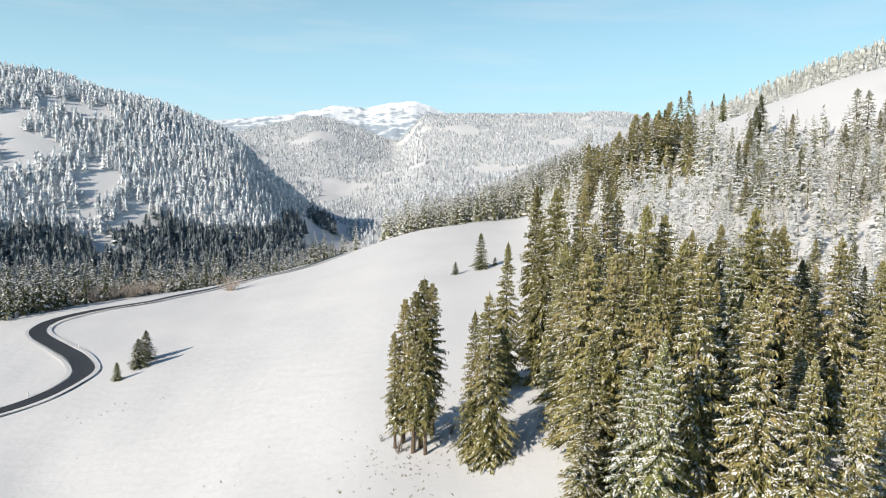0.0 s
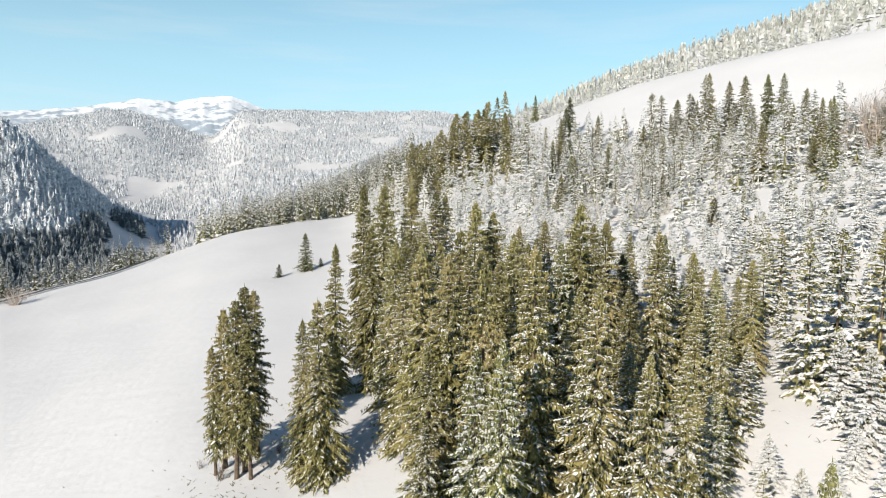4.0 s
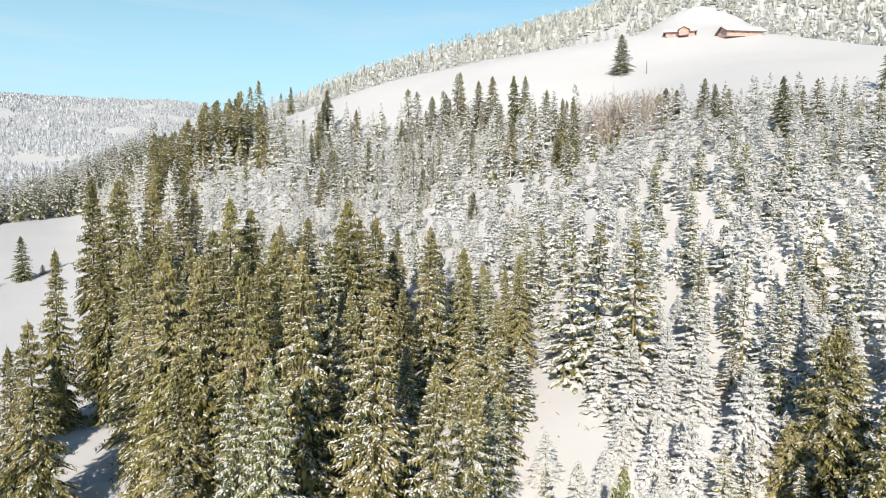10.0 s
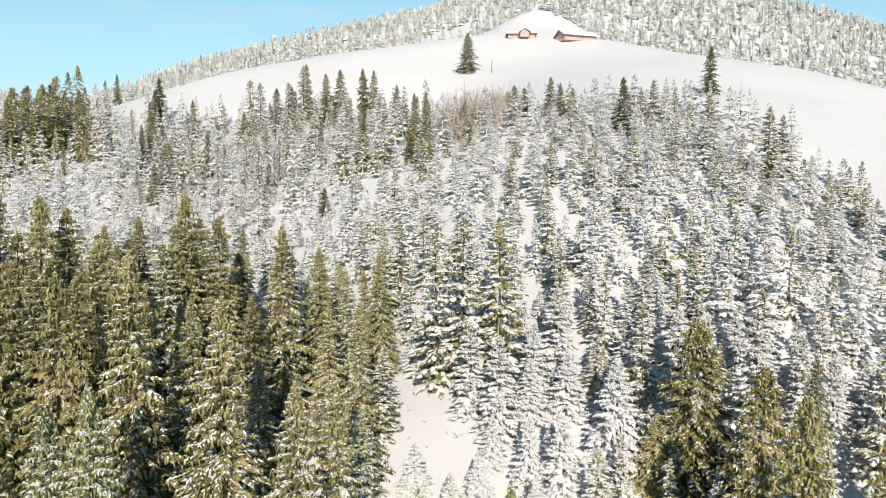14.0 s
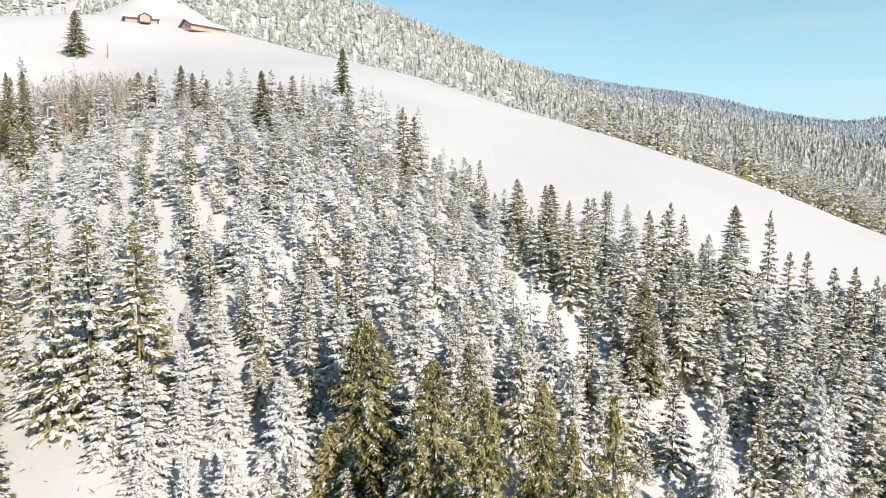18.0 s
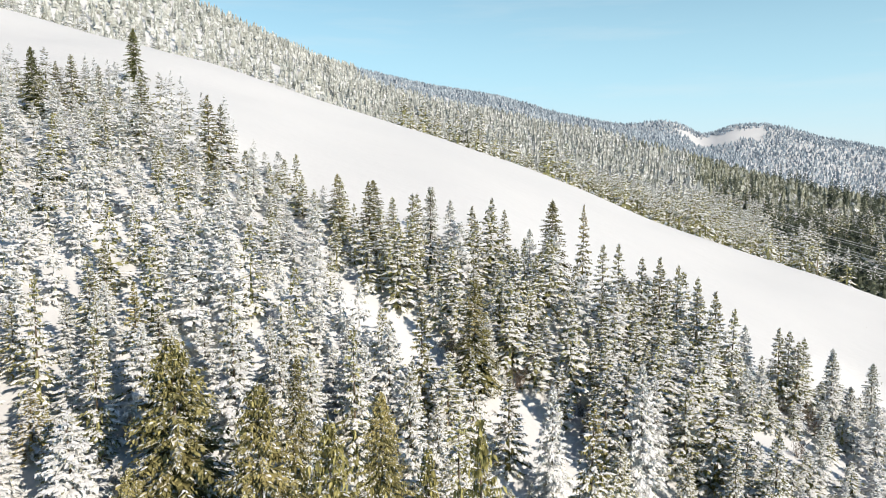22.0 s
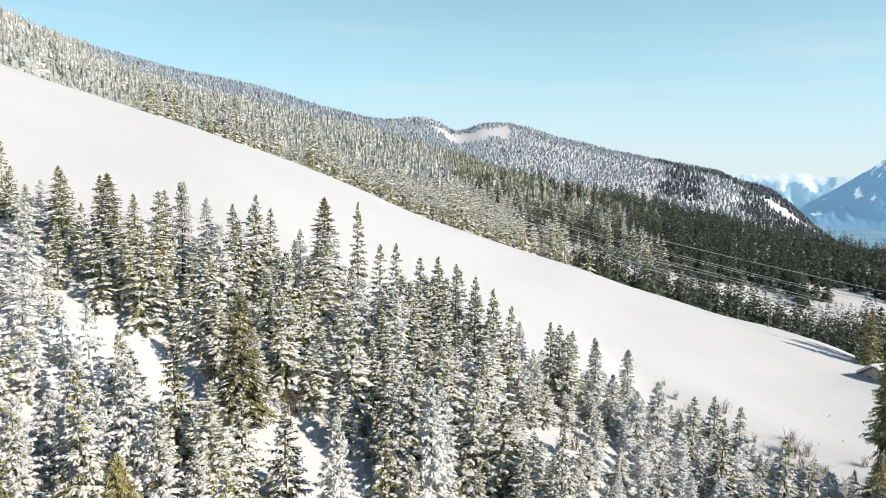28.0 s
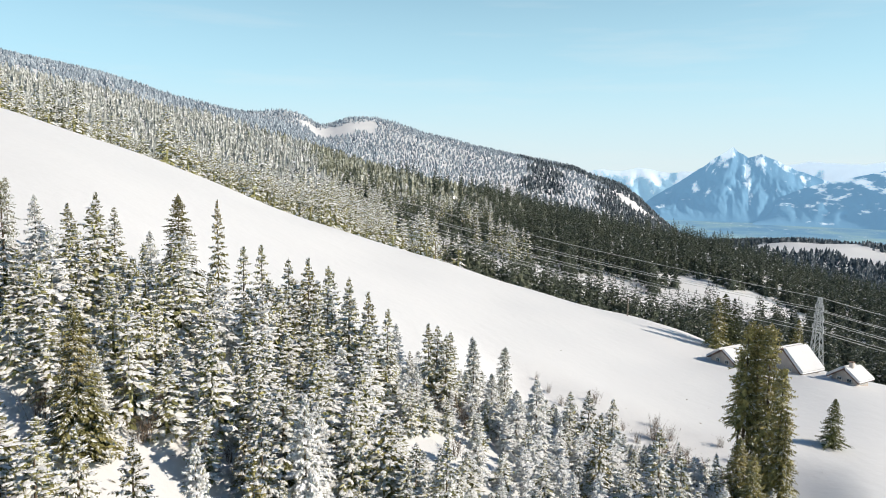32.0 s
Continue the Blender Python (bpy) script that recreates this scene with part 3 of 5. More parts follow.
# ---- the spruces near the flight, tree by tree ----
KINDS = {}
OLD, YOUNG = "old spruces on the slope", "young spruces of the plantation"
OLD_WAY = dict(per=10, clear=0.02, ragged=0.42, skip=0.14, rise=-0.10, droop=0.50, tip=0.7, twigs=16, twig=0.27, hang=0.70, narrow=0.15, strands=8, core=0.36)
NEW_WAY = dict(per=8, clear=0.02, ragged=0.24, skip=0.04, rise=0.02, droop=0.36, tip=0.5, twigs=12, twig=0.34, hang=0.55, narrow=0.19, core=0.13, strands=5, strand=0.24)
for q in range(3):
    KINDS["olive", q] = spruce_kind("spruce", "tall spruce with olive-brown needles and little snow", OLD, OLIVE, 20, 3.5, 11 + q, "thin old snow on the boughs", **dict(OLD_WAY, whorls=44, curve=0.66, cover=0.34, pads=12, pad=0.085, bias=0.5))
    KINDS["patchy", q] = spruce_kind("spruce", "tall olive spruce with snow along its boughs", OLD, GREEN if q == 2 else OLIVE, 20, 3.5, 21 + q, "white snow on the boughs", **dict(OLD_WAY, whorls=42, curve=0.72, cover=0.60, pads=20, pad=0.105, bias=0.3))
    KINDS["laden", q] = spruce_kind("young_spruce", "young spruce laden white with fresh snow", YOUNG, RIMED if q else DUSTED, 9, 1.85, 31 + q, "thick fresh snow on every bough", **dict(NEW_WAY, whorls=24, curve=0.72, cover=0.80, pads=11, pad=0.185))
    KINDS["greenish", q] = spruce_kind("young_spruce", "green young spruce with snow pads on its boughs", YOUNG, YOUNG_GREEN if q != 1 else OLIVE, 10, 2.0, 41 + q, "snow pads on the boughs", **dict(NEW_WAY, whorls=19, curve=0.72, cover=0.74, pads=11, pad=0.205, bias=0.1))
    KINDS["laden_lo", q] = spruce_kind("young_spruce", "", YOUNG, RIMED, 9, 1.85, 131 + q, **dict(NEW_WAY, whorls=15, per=7, twigs=4, twig=0.46, narrow=0.28, strands=2, strand=0.4, curve=0.72, cover=0.85, pads=4, pad=0.30))
    KINDS["greenish_lo", q] = spruce_kind("young_spruce", "", YOUNG, YOUNG_GREEN, 10, 2.0, 141 + q, **dict(NEW_WAY, whorls=16, per=7, twigs=5, twig=0.46, narrow=0.28, strands=2, strand=0.4, curve=0.72, cover=0.80, pads=4, pad=0.34))
    KINDS["olive_lo", q] = spruce_kind("spruce", "", OLD, OLIVE, 18, 3.0, 151 + q, **dict(OLD_WAY, whorls=24, per=7, twigs=6, twig=0.36, narrow=0.26, strands=3, strand=0.6, curve=0.66, cover=0.30, pads=3, pad=0.3))
    for whole, plain in (("laden", RIMED), ("greenish", YOUNG_GREEN)):
        KINDS[whole + "_far", q] = spruce_kind("young_spruce", "", YOUNG, plain, 9.5, 1.95, 161 + q, **dict(NEW_WAY, whorls=11, per=6, twigs=4, twig=0.50, narrow=0.36, strands=0, curve=0.72, cover=0.85, pads=3 if whole == "laden" else 2, pad=0.40))
    KINDS["olive_far", q] = spruce_kind("spruce", "", OLD, FAR_OLIVE, 16, 2.9, 171 + q, **dict(OLD_WAY, whorls=15, per=7, twigs=4, twig=0.46, narrow=0.34, strands=0, curve=0.66, cover=0.4, pads=2, pad=0.4))
    KINDS["dark_far", q] = spruce_kind("spruce", "", OLD, FAR_DARK, 16, 3.1, 181 + q, **dict(OLD_WAY, whorls=15, per=7, twigs=4, twig=0.50, narrow=0.42, strands=0, curve=0.70, cover=0.0, pads=0, pad=0.1, core=0.55))
    KINDS["limbed", q] = spruce_kind("spruce", "olive spruce with bare lower trunk and thin boughs", OLD, OLIVE, 19, 2.1, 71 + q, "thin snow", **dict(OLD_WAY, whorls=40, clear=0.15, curve=0.45, ragged=0.5, skip=0.22, cover=0.10, pads=3, pad=0.2, core=0.3, foot=0.5))
    KINDS["broad", q] = spruce_kind("spruce", "broad olive spruce with hanging branchlets and scraps of snow", OLD, OLIVE_SUNLIT, 13, 3.0, 101 + q, "scraps of snow on the boughs", **dict(OLD_WAY, whorls=38, per=11, curve=0.66, cover=0.22, pads=8, pad=0.13, bias=0.3, twigs=24, twig=0.21, narrow=0.12, strands=18, strand=0.26))
    KINDS["column", q] = spruce_kind("spruce", "tall columnar olive spruce standing in a tight cluster", OLD, OLIVE_SUNLIT, 24, 2.0, 111 + q, "thin snow", **dict(OLD_WAY, whorls=56, curve=0.34, ragged=0.55, skip=0.26, cover=0.05, pads=3, pad=0.2, droop=0.6))
    KINDS["stilted", q] = spruce_kind("spruce", "tall spruce with a long bare trunk and ragged crown", OLD, OLIVE_SUNLIT, 24, 2.0, 121 + q, "thin snow", **dict(OLD_WAY, whorls=30, clear=0.44, curve=0.40, ragged=0.6, skip=0.40, cover=0.05, pads=3, pad=0.2, core=0.3))
    KINDS["bare", q] = spruce_kind("spruce", "green spruce almost free of snow on the white meadow", "spruces on the meadow", FRESH, 14, 2.5, 51 + q, "a little snow", **dict(OLD_WAY, whorls=34, curve=0.74, cover=0.08, pads=3, pad=0.2, hang=0.5))
    KINDS["dark", q] = spruce_kind("spruce", "dark green spruce with drooping boughs", "spruces on the meadow", DARK if q else OLIVE, 18, 3.0, 61 + q, "a little snow", **dict(OLD_WAY, whorls=32, curve=0.66, cover=0.08, pads=3, pad=0.25, twigs=9, narrow=0.28))
    KINDS["sparse", q] = spruce_kind("spruce", "thin open spruce dusted with frost", OLD, DUSTED, 15, 1.9, 81 + q, "frost on the twigs", **dict(OLD_WAY, whorls=30, per=7, clear=0.06, ragged=0.5, skip=0.3, curve=0.5, cover=0.4, pads=3, pad=0.2, core=0.15))
    KINDS["larch", q] = spruce_kind("spruce", "old open-crowned spruce with long bare brown boughs", OLD, OLIVE, 20, 4.6, 91 + q, "thin snow", **dict(OLD_WAY, whorls=34, per=7, ragged=0.5, skip=0.25, rise=0.05, droop=0.3, curve=0.85, cover=0.3, pads=6, pad=0.16, twigs=26, twig=0.13, narrow=0.12, strands=10, strand=0.28, core=0.06))

rng = random.Random(5)
taken = [(38.9, 48, 2.6), (41, 50, 2.2), (46, 44, 1.8), (44.2, 44.2, 2.0), (42.1, 45.0, 1.8), (37.1, 44.6, 2.2), (40, 44.3, 2.0), (75.0, 22, 2.8), (74, 20, 3.6), (72.5, 17, 4.0), (70.4, 13.3, 4.2), (68, 9.8, 4.2), (71, 9, 3.6), (66.5, 7.5, 3.6), (65, 5, 3.0), (74, -13, 3.0), (73.5, -17, 3.0), (72, -22, 2.6), (70, -3, 1.8), (68.5, -9, 1.8), (74, -42, 2.2)]


def grove(kind, *trees):
    """Trees of one kind: metres east and north, height, breadth."""
    for n, (x, y, h, w) in enumerate(trees):
        k = KINDS[kind, n % 3]
        taken.append((x, y, 0.10 * h * w + 0.6))
        natural = k["H"] / h
        if w < 1.15 and 150 < math.hypot(x, y) < 260:
            w *= 1.4
        stand(k, x, y, h, w * min(1.6, natural ** 0.35), rng=rng)


grove("limbed",
      (-4.3, 79.0, 17.6, 1.00), (-2.2, 77.1, 20.2, 1.00), (-0.9, 80.1, 18.6, 1.00), (-3.0, 76.0, 19.0, 1.00), (-5.2, 77.9, 14.1, 0.80),
      (-1.6, 75.1, 16.6, 0.90))
grove("larch",
      (32.5, 15.2, 20.7, 0.80))
grove("olive",
      (8.5, 90.7, 19.9, 0.75), (5.3, 70.9, 18.5, 0.95), (3.9, 73.0, 16.4, 0.80), (13.4, 100.2, 26.2, 0.80), (16.1, 98.8, 25.5, 1.00),
      (20.4, 101.0, 24.4, 1.00), (23.3, 79.7, 22.3, 1.05), (26.4, 80.8, 19.9, 1.00), (14.8, 67.4, 21.4, 1.10), (16.2, 64.0, 20.6, 1.10),
      (28.8, 63.6, 20.9, 1.00), (30.7, 61.6, 18.7, 1.05), (17.1, 57.0, 21.0, 0.95), (20.1, 74.3, 20.6, 1.00), (14.4, 79.8, 20.5, 1.00),
      (13.1, 57.6, 15.2, 1.05), (13.3, 90.1, 21.5, 0.90), (104.7, 89.9, 6.3, 1.20), (107.5, 89.5, 5.5, 1.10), (103.3, 90.1, 5.5, 1.20))
grove("olive",
      (119.8, 173.3, 15.7, 0.70), (83.4, 94.4, 5.0, 1.20), (87.1, 95.0, 5.7, 1.10), (86.2, 85.6, 3.0, 1.10), (88.6, 86.0, 3.0, 1.00),
      (68.4, 98.2, 4.4, 1.30), (93.8, 27.1, 7.0, 1.00), (93.2, 22.9, 7.7, 1.15), (71.1, 12.7, 10.6, 1.15), (33.2, 20.4, 18.8, 0.95), (35.0, 16.3, 15.6, 0.80), (92.8, 1.6, 11.3, 1.10))
grove("broad",
      (45.7, 30.1, 11.9, 1.40), (43.1, 25.1, 13.2, 1.15), (51.7, 19.8, 10.5, 0.90), (44.3, 32.0, 5.2, 1.00), (65.5, -51.0, 9.0, 1.00), (63.2, -50.1, 8.2, 0.90))
grove("column",
      (66.4, -57.5, 22.9, 1.15), (64.3, -56.5, 17.9, 1.15), (63.2, -56.0, 13.1, 1.00), (68.5, -58.6, 22.9, 1.00))
grove("stilted",
      (69.1, -57.1, 22.3, 1.10), (70.1, -57.6, 19.2, 0.90), (69.7, -59.0, 23.2, 1.00))
grove("patchy",
      (24.3, 102.2, 23.1, 1.00), (26.7, 103.6, 20.9, 1.00), (14.0, 48.4, 17.3, 1.00), (29.6, 81.8, 16.6, 1.00), (19.9, 52.4, 21.8, 1.00),
      (26.9, 63.4, 18.0, 1.00), (21.3, 45.3, 20.3, 1.00), (33.5, 57.7, 16.9, 1.00), (29.6, 43.5, 10.0, 1.00), (21.3, 38.5, 18.4, 0.95),
      (11.8, 53.8, 10.5, 1.00), (15.4, 46.9, 17.9, 0.95), (27.1, 51.0, 12.0, 1.00), (25.5, 40.6, 15.8, 0.95), (24.4, 28.5, 15.9, 0.80), (36.0, 17.3, 17.2, 0.85), (13.8, 71.8, 18.0, 0.90),
      (174.9, 162.0, 12.8, 1.70), (119.5, 163.6, 14.0, 0.90), (123.5, 163.0, 14.2, 0.90), (134.3, 161.8, 11.9, 0.80), (111.1, 174.5, 12.4, 1.00))
grove("patchy",
      (113.1, 170.8, 12.3, 1.00), (106.1, 82.8, 7.3, 1.00), (107.0, 81.4, 6.1, 1.00), (109.8, 80.8, 5.0, 1.00), (52.8, 25.2, 9.2, 0.80),
      (109.0, 122.6, 6.7, 1.00), (114.0, 120.5, 6.0, 1.00))
grove("greenish",
      (43.5, 48.0, 13.4, 1.20), (45.4, 45.6, 12.6, 1.25), (42.2, 49.4, 12.7, 1.10), (49.2, 35.6, 8.1, 0.90), (53.8, 35.2, 8.1, 0.90),
      (51.4, 40.1, 8.2, 0.90), (52.2, 44.7, 7.3, 0.90), (50.5, 62.3, 8.9, 1.10), (53.6, 62.1, 7.4, 1.10), (48.1, 61.8, 8.0, 1.10),
      (101.4, 63.2, 6.9, 1.00), (104.0, 62.5, 7.7, 1.10), (96.0, 50.8, 8.5, 1.35), (96.7, 43.0, 9.5, 1.20), (99.0, 42.1, 8.8, 1.20),
      (86.2, 26.1, 8.5, 1.00), (86.6, 22.9, 8.9, 1.10), (88.8, 20.4, 7.3, 1.00), (84.9, 18.2, 9.7, 1.10), (53.5, 42.6, 4.8, 1.00))
grove("greenish",
      (59.1, 40.4, 5.7, 1.00), (61.4, 40.4, 5.7, 0.90), (96.3, 20.9, 5.3, 1.00), (94.4, 17.8, 7.1, 1.15), (94.1, 11.2, 7.2, 1.10),
      (95.9, 8.6, 8.3, 1.00), (95.7, 7.1, 7.4, 1.00), (93.9, -2.4, 12.1, 0.70), (87.5, -3.1, 9.8, 1.10), (87.2, -7.6, 10.4, 1.10),
      (86.5, -9.4, 11.3, 1.00), (85.9, -11.1, 11.2, 0.90), (84.1, -12.7, 11.1, 1.00), (82.3, -14.2, 10.8, 1.00), (80.8, -15.2, 9.9, 1.00),
      (83.5, -22.7, 9.0, 1.20), (56.2, 5.8, 11.2, 1.00), (57.3, 22.0, 10.7, 1.00), (52.4, 15.1, 10.5, 0.90), (63.5, 17.3, 11.4, 0.90), (88.0, -5.2, 10.6, 1.00), (82.7, -24.1, 9.1, 1.00), (83.1, -21.6, 9.0, 1.00))
grove("greenish",
      (82.1, -23.1, 8.6, 1.10), (69.0, -33.0, 9.3, 1.10), (63.3, -35.3, 10.8, 1.20), (60.6, -34.9, 9.9, 1.20), (69.6, 2.2, 4.8, 1.20),
      (77.7, -44.0, 7.5, 1.20), (78.3, -37.7, 7.6, 1.20), (78.2, -40.7, 8.0, 1.20))
grove("laden",
      (40.9, 44.8, 7.2, 1.10), (42.8, 40.8, 4.9, 1.25), (45.0, 39.2, 4.9, 1.35), (51.3, 44.2, 3.8, 1.20), (44.1, 34.6, 7.3, 1.50),
      (52.9, 47.2, 2.5, 1.00), (107.1, 60.6, 6.7, 1.00), (90.3, 36.2, 6.5, 1.00), (60.4, 21.4, 8.1, 1.00), (56.0, 24.7, 8.0, 1.00),
      (96.3, 13.7, 6.8, 1.00), (89.3, 4.8, 7.8, 1.00), (84.6, -28.5, 8.6, 1.00), (64.8, -0.6, 11.1, 1.00), (61.5, 7.4, 9.1, 1.00), (70.1, -18.7, 5.4, 1.10), (74.1, 11.2, 6.0, 1.00),
      (79.4, -17.9, 5.2, 1.00), (57.4, 18.1, 9.6, 1.05), (59.1, 22.5, 8.2, 1.10), (58.7, 25.1, 6.7, 1.10), (59.4, 16.2, 6.4, 1.00))
grove("laden",
      (87.0, -30.2, 8.4, 1.00), (76.3, -30.9, 8.8, 1.30), (76.1, -28.1, 7.0, 1.30), (80.9, -28.3, 6.4, 1.20), (85.7, -18.9, 7.2, 1.00))
grove("bare",
      (10.7, 189.8, 10.4, 1.00), (3.6, 188.1, 3.7, 1.30), (14.8, 192.5, 2.5, 1.40), (123.4, 309.2, 12.9, 1.00), (98.3, 216.6, 14.1, 1.20),
      (95.9, 214.4, 11.3, 1.30), (105.8, 132.2, 15.9, 1.15), (100.2, 65.5, 8.3, 1.10), (152.5, 73.9, 10.6, 1.25), (74.4, -87.5, 7.8, 1.35),
      (-71.9, 165.0, 7.7, 1.70), (-70.9, 158.9, 7.1, 1.80), (-72.2, 150.6, 4.3, 1.30))
grove("sparse",
      (106.0, 179.0, 16.2, 1.00), (109.0, 179.4, 14.3, 1.00), (88.0, 16.2, 10.1, 1.00), (100.4, 15.8, 6.9, 1.00), (85.8, -33.9, 8.6, 1.00),
      (89.7, -36.6, 7.7, 1.00), (111.2, 169.4, 14.0, 0.90), (117.3, 171.3, 16.4, 0.90))
grove("dark",
      (123.7, -127.5, 13.2, 1.30), (125.9, -133.3, 14.4, 1.10), (126.2, -137.9, 14.3, 1.20), (116.0, -149.1, 14.5, 1.20), (119.4, -152.8, 13.3, 1.10))

# the rest of the stands, where the boughs run into one another
def joined(name, label, kind_names, places, group=""):
    """Many trees of some kinds in one sheet of leaves and one of snow."""
    for slot in (1, 2):
        vs, fs, n = [], [], 0
        for i, (x, y, h, w, kd) in enumerate(places):
            k = KINDS[kd]
            if len(k["parts"]) <= slot:
                continue
            v0, f0 = arrays_of(k["parts"][slot][1])
            s = h / k["H"]
            a = 0.8 * math.sin(i * 2.399)
            ca, sa = math.cos(a), math.sin(a)
            v = np.stack([(v0[:, 0] * ca - v0[:, 1] * sa) * s * w + x, (v0[:, 0] * sa + v0[:, 1] * ca) * s * w + y, v0[:, 2] * s + float(ground(x, y)) - 0.1], 1)
            vs.append(v)
            fs.append(f0 + n)
            n += len(v)
        if vs:
            ob = new(name if slot == 1 else name + "_snow", mesh_from(name, np.concatenate(vs), np.concatenate(fs), KINDS[kind_names[0]]["parts"][slot][1].materials[0], slot == 2))
            tagged(ob, label if slot == 1 else "fresh snow lying on the boughs of the young trees", "trees" if slot == 1 else "snow", kind="stuff")


CACHE = {}


def arrays_of(me):
    if me.name not in CACHE:
        v = np.empty(len(me.vertices) * 3, np.float32)
        me.vertices.foreach_get("co", v)
        f = np.empty(len(me.polygons) * 3, np.int32)
        me.polygons.foreach_get("vertices", f)
        CACHE[me.name] = (v.reshape(-1, 3), f.reshape(-1, 3))
    return CACHE[me.name]


# old spruces between the named ones
for x, y, a, r in scatter(1, 10, 37, steps((10, 74), (20, 56), (37, 52)), steps((10, 104), (20, 100), (37, 80)), 4.2, taken, 3000, 60):
    top = -3.5 - rng.uniform(0, 5) - max(0, 66 - r) * 0.35
    h = top - (float(ground(x, y)) - EYE)
    stand(KINDS["olive" if rng.random() < 0.6 else "patchy", rng.randrange(3)], x, y, max(7, h), rng.uniform(0.85, 1.15), rng=rng)

# open trees on the upper slope; the rimed ones run together with the plantation
rest_white, rest_green = [], []
for x, y, a, r in scatter(7, 21, 44, steps((21, 150), (44, 120)), steps((21, 250), (30, 225), (40, 200), (44, 150)), 3.5, taken, 5000, 260):
    kd = rng.choice(["sparse", "patchy", "greenish", "greenish", "laden", "laden", "laden"])
    h, w, q = rng.uniform(5, 11.5), rng.uniform(0.95, 1.3), rng.randrange(3)
    if kd in ("laden", "greenish"):
        (rest_white if kd == "laden" else rest_green).append((x, y, h, w, (kd + "_lo", q)))
    else:
        stand(KINDS[kd, q], x, y, h, w, rng=rng)
# plantation: the nearer trees one by one, the farther ones together
spots = scatter(2, 12, 76, steps((12, 108), (30, 96), (35, 84), (37, 46), (50, 42), (76, 42)), steps((12, 200), (30, 185), (40, 165), (46, 138), (55, 124), (62, 115), (66, 106), (72, 92), (76, 88)), 2.65, taken, 16000, 840)
spots += scatter(3, 74, 107, steps((74, 46), (84, 62), (106, 64)), steps((74, 88), (88, 91), (98, 85), (107, 78)), 2.5, taken, 5000, 230)
spots += scatter(4, 96, 132, steps((96, 54), (110, 58), (132, 62)), steps((96, 92), (107, 100), (118, 105), (128, 103), (132, 100)), 2.3, taken, 5000, 290)
spots += scatter(9, 44, 74, steps((44, 138), (55, 124), (62, 115), (66, 106), (72, 92), (74, 88)), steps((44, 152), (55, 150), (62, 150), (66, 145), (69, 130), (71.5, 112), (74, 107)), 3.1, taken, 2500, 150)
rest_olive = []
for x, y, a, r in scatter(21, 11.5, 19.5, steps((11, 232), (19, 226)), steps((11, 272), (19, 282)), 4.0, taken, 1500, 46):
    rest_olive.append((x, y, rng.uniform(13, 21), rng.uniform(1.2, 1.7), ("olive_lo", rng.randrange(3))))
for x, y, a, r in scatter(22, 7.5, 21, steps((7, 165), (12, 108), (21, 150)), steps((7, 330), (12, 335), (21, 285)), 4.2, taken, 5000, 330):
    q, h = rng.random(), rng.uniform(6, 12)
    if q < 0.22:
        rest_olive.append((x, y, h * 1.25, rng.uniform(0.9, 1.2), ("olive_lo", rng.randrange(3))))
    else:
        (rest_green if q < 0.45 else rest_white).append((x, y, h, rng.uniform(0.9, 1.2), ("greenish_lo" if q < 0.45 else "laden_lo", rng.randrange(3))))
spots.sort(key=lambda p: p[3])
number = 0
for x, y, a, r in spots:
    if a > 100:
        h = rng.uniform(3.0, 5.6) if r < 88 else rng.uniform(1.8, 3.6)
    elif a > 74:
        h = rng.uniform(4.5, 9.5) if r > 60 else rng.uniform(4, 7)
    else:
        h = max(3.0, 6.6 - max(0, r - 62) * 0.04) * (rng.uniform(0.55, 1.1) if rng.random() < 0.8 else rng.uniform(1.1, 1.4))
        if r < 58:
            h = rng.uniform(3.5, 7)
        if r > 125:
            h = rng.uniform(3.0, 7.0)
    if 66 < a < 98 and r < 62:
        if rng.random() < 0.3:
            continue
        h = rng.uniform(2.2, 4.6)
    green = rng.random() < (0.8 if 72 < a < 100 else 0.6 if a > 72 else 0.22 if a > 40 else 0.32)
    w = rng.uniform(0.9, 1.5) * (1.25 if h < 5 else 1.0)
    if a > 74:
        w *= 1.2
    kd = ("greenish" if green else "laden", rng.randrange(3))
    if number < 160:
        stand(KINDS[kd], x, y, h, w, rng=rng)
        number += 1
    else:
        (rest_green if green else rest_white).append((x, y, h, w, (kd[0] + "_lo", kd[1])))
for trees in (rest_white, rest_green):
    trees[:] = [(x, y, h, w, (kd[0].replace("_lo", "_far"), kd[1]) if math.hypot(x, y) > 118 else kd) for x, y, h, w, kd in trees]
joined("hillside_forest", "olive spruces with little snow on the steep slope", [("olive_lo", 0)], rest_olive)
joined("plantation", "dense snow-laden young spruces on the hillside", [("laden_lo", 0)], rest_white)
joined("plantation", "green young spruces with snow among the white ones", [("greenish_lo", 0)], rest_green)


# ---- far woods ----
def far_tree(seed, tiers, points):
    """A small spruce of height 1 made of ragged skirts."""
    rng = np.random.RandomState(seed)
    v, f = [], []
    for k in range(tiers):
        u0, u1 = k / tiers, min(1.0, (k + 1.7) / tiers)
        r = 0.155 * (1 - u0) ** 0.8 * rng.uniform(0.72, 1.22)
        n0 = len(v)
        v.append((rng.normal(0, .006), rng.normal(0, .006), u1))
        for q in range(points):
            a = 6.283 * (q + rng.uniform(-.25, .25)) / points
            rr = r * (1.15 if q % 2 else 0.55) * rng.uniform(0.7, 1.35)
            v.append((rr * math.cos(a), rr * math.sin(a), u0 + rng.uniform(-.05, .03) + (0.05 if q % 2 == 0 else 0)))
        f += [(n0, n0 + 1 + q, n0 + 1 + (q + 1) % points) for q in range(points)]
    return np.array(v), np.array(f)


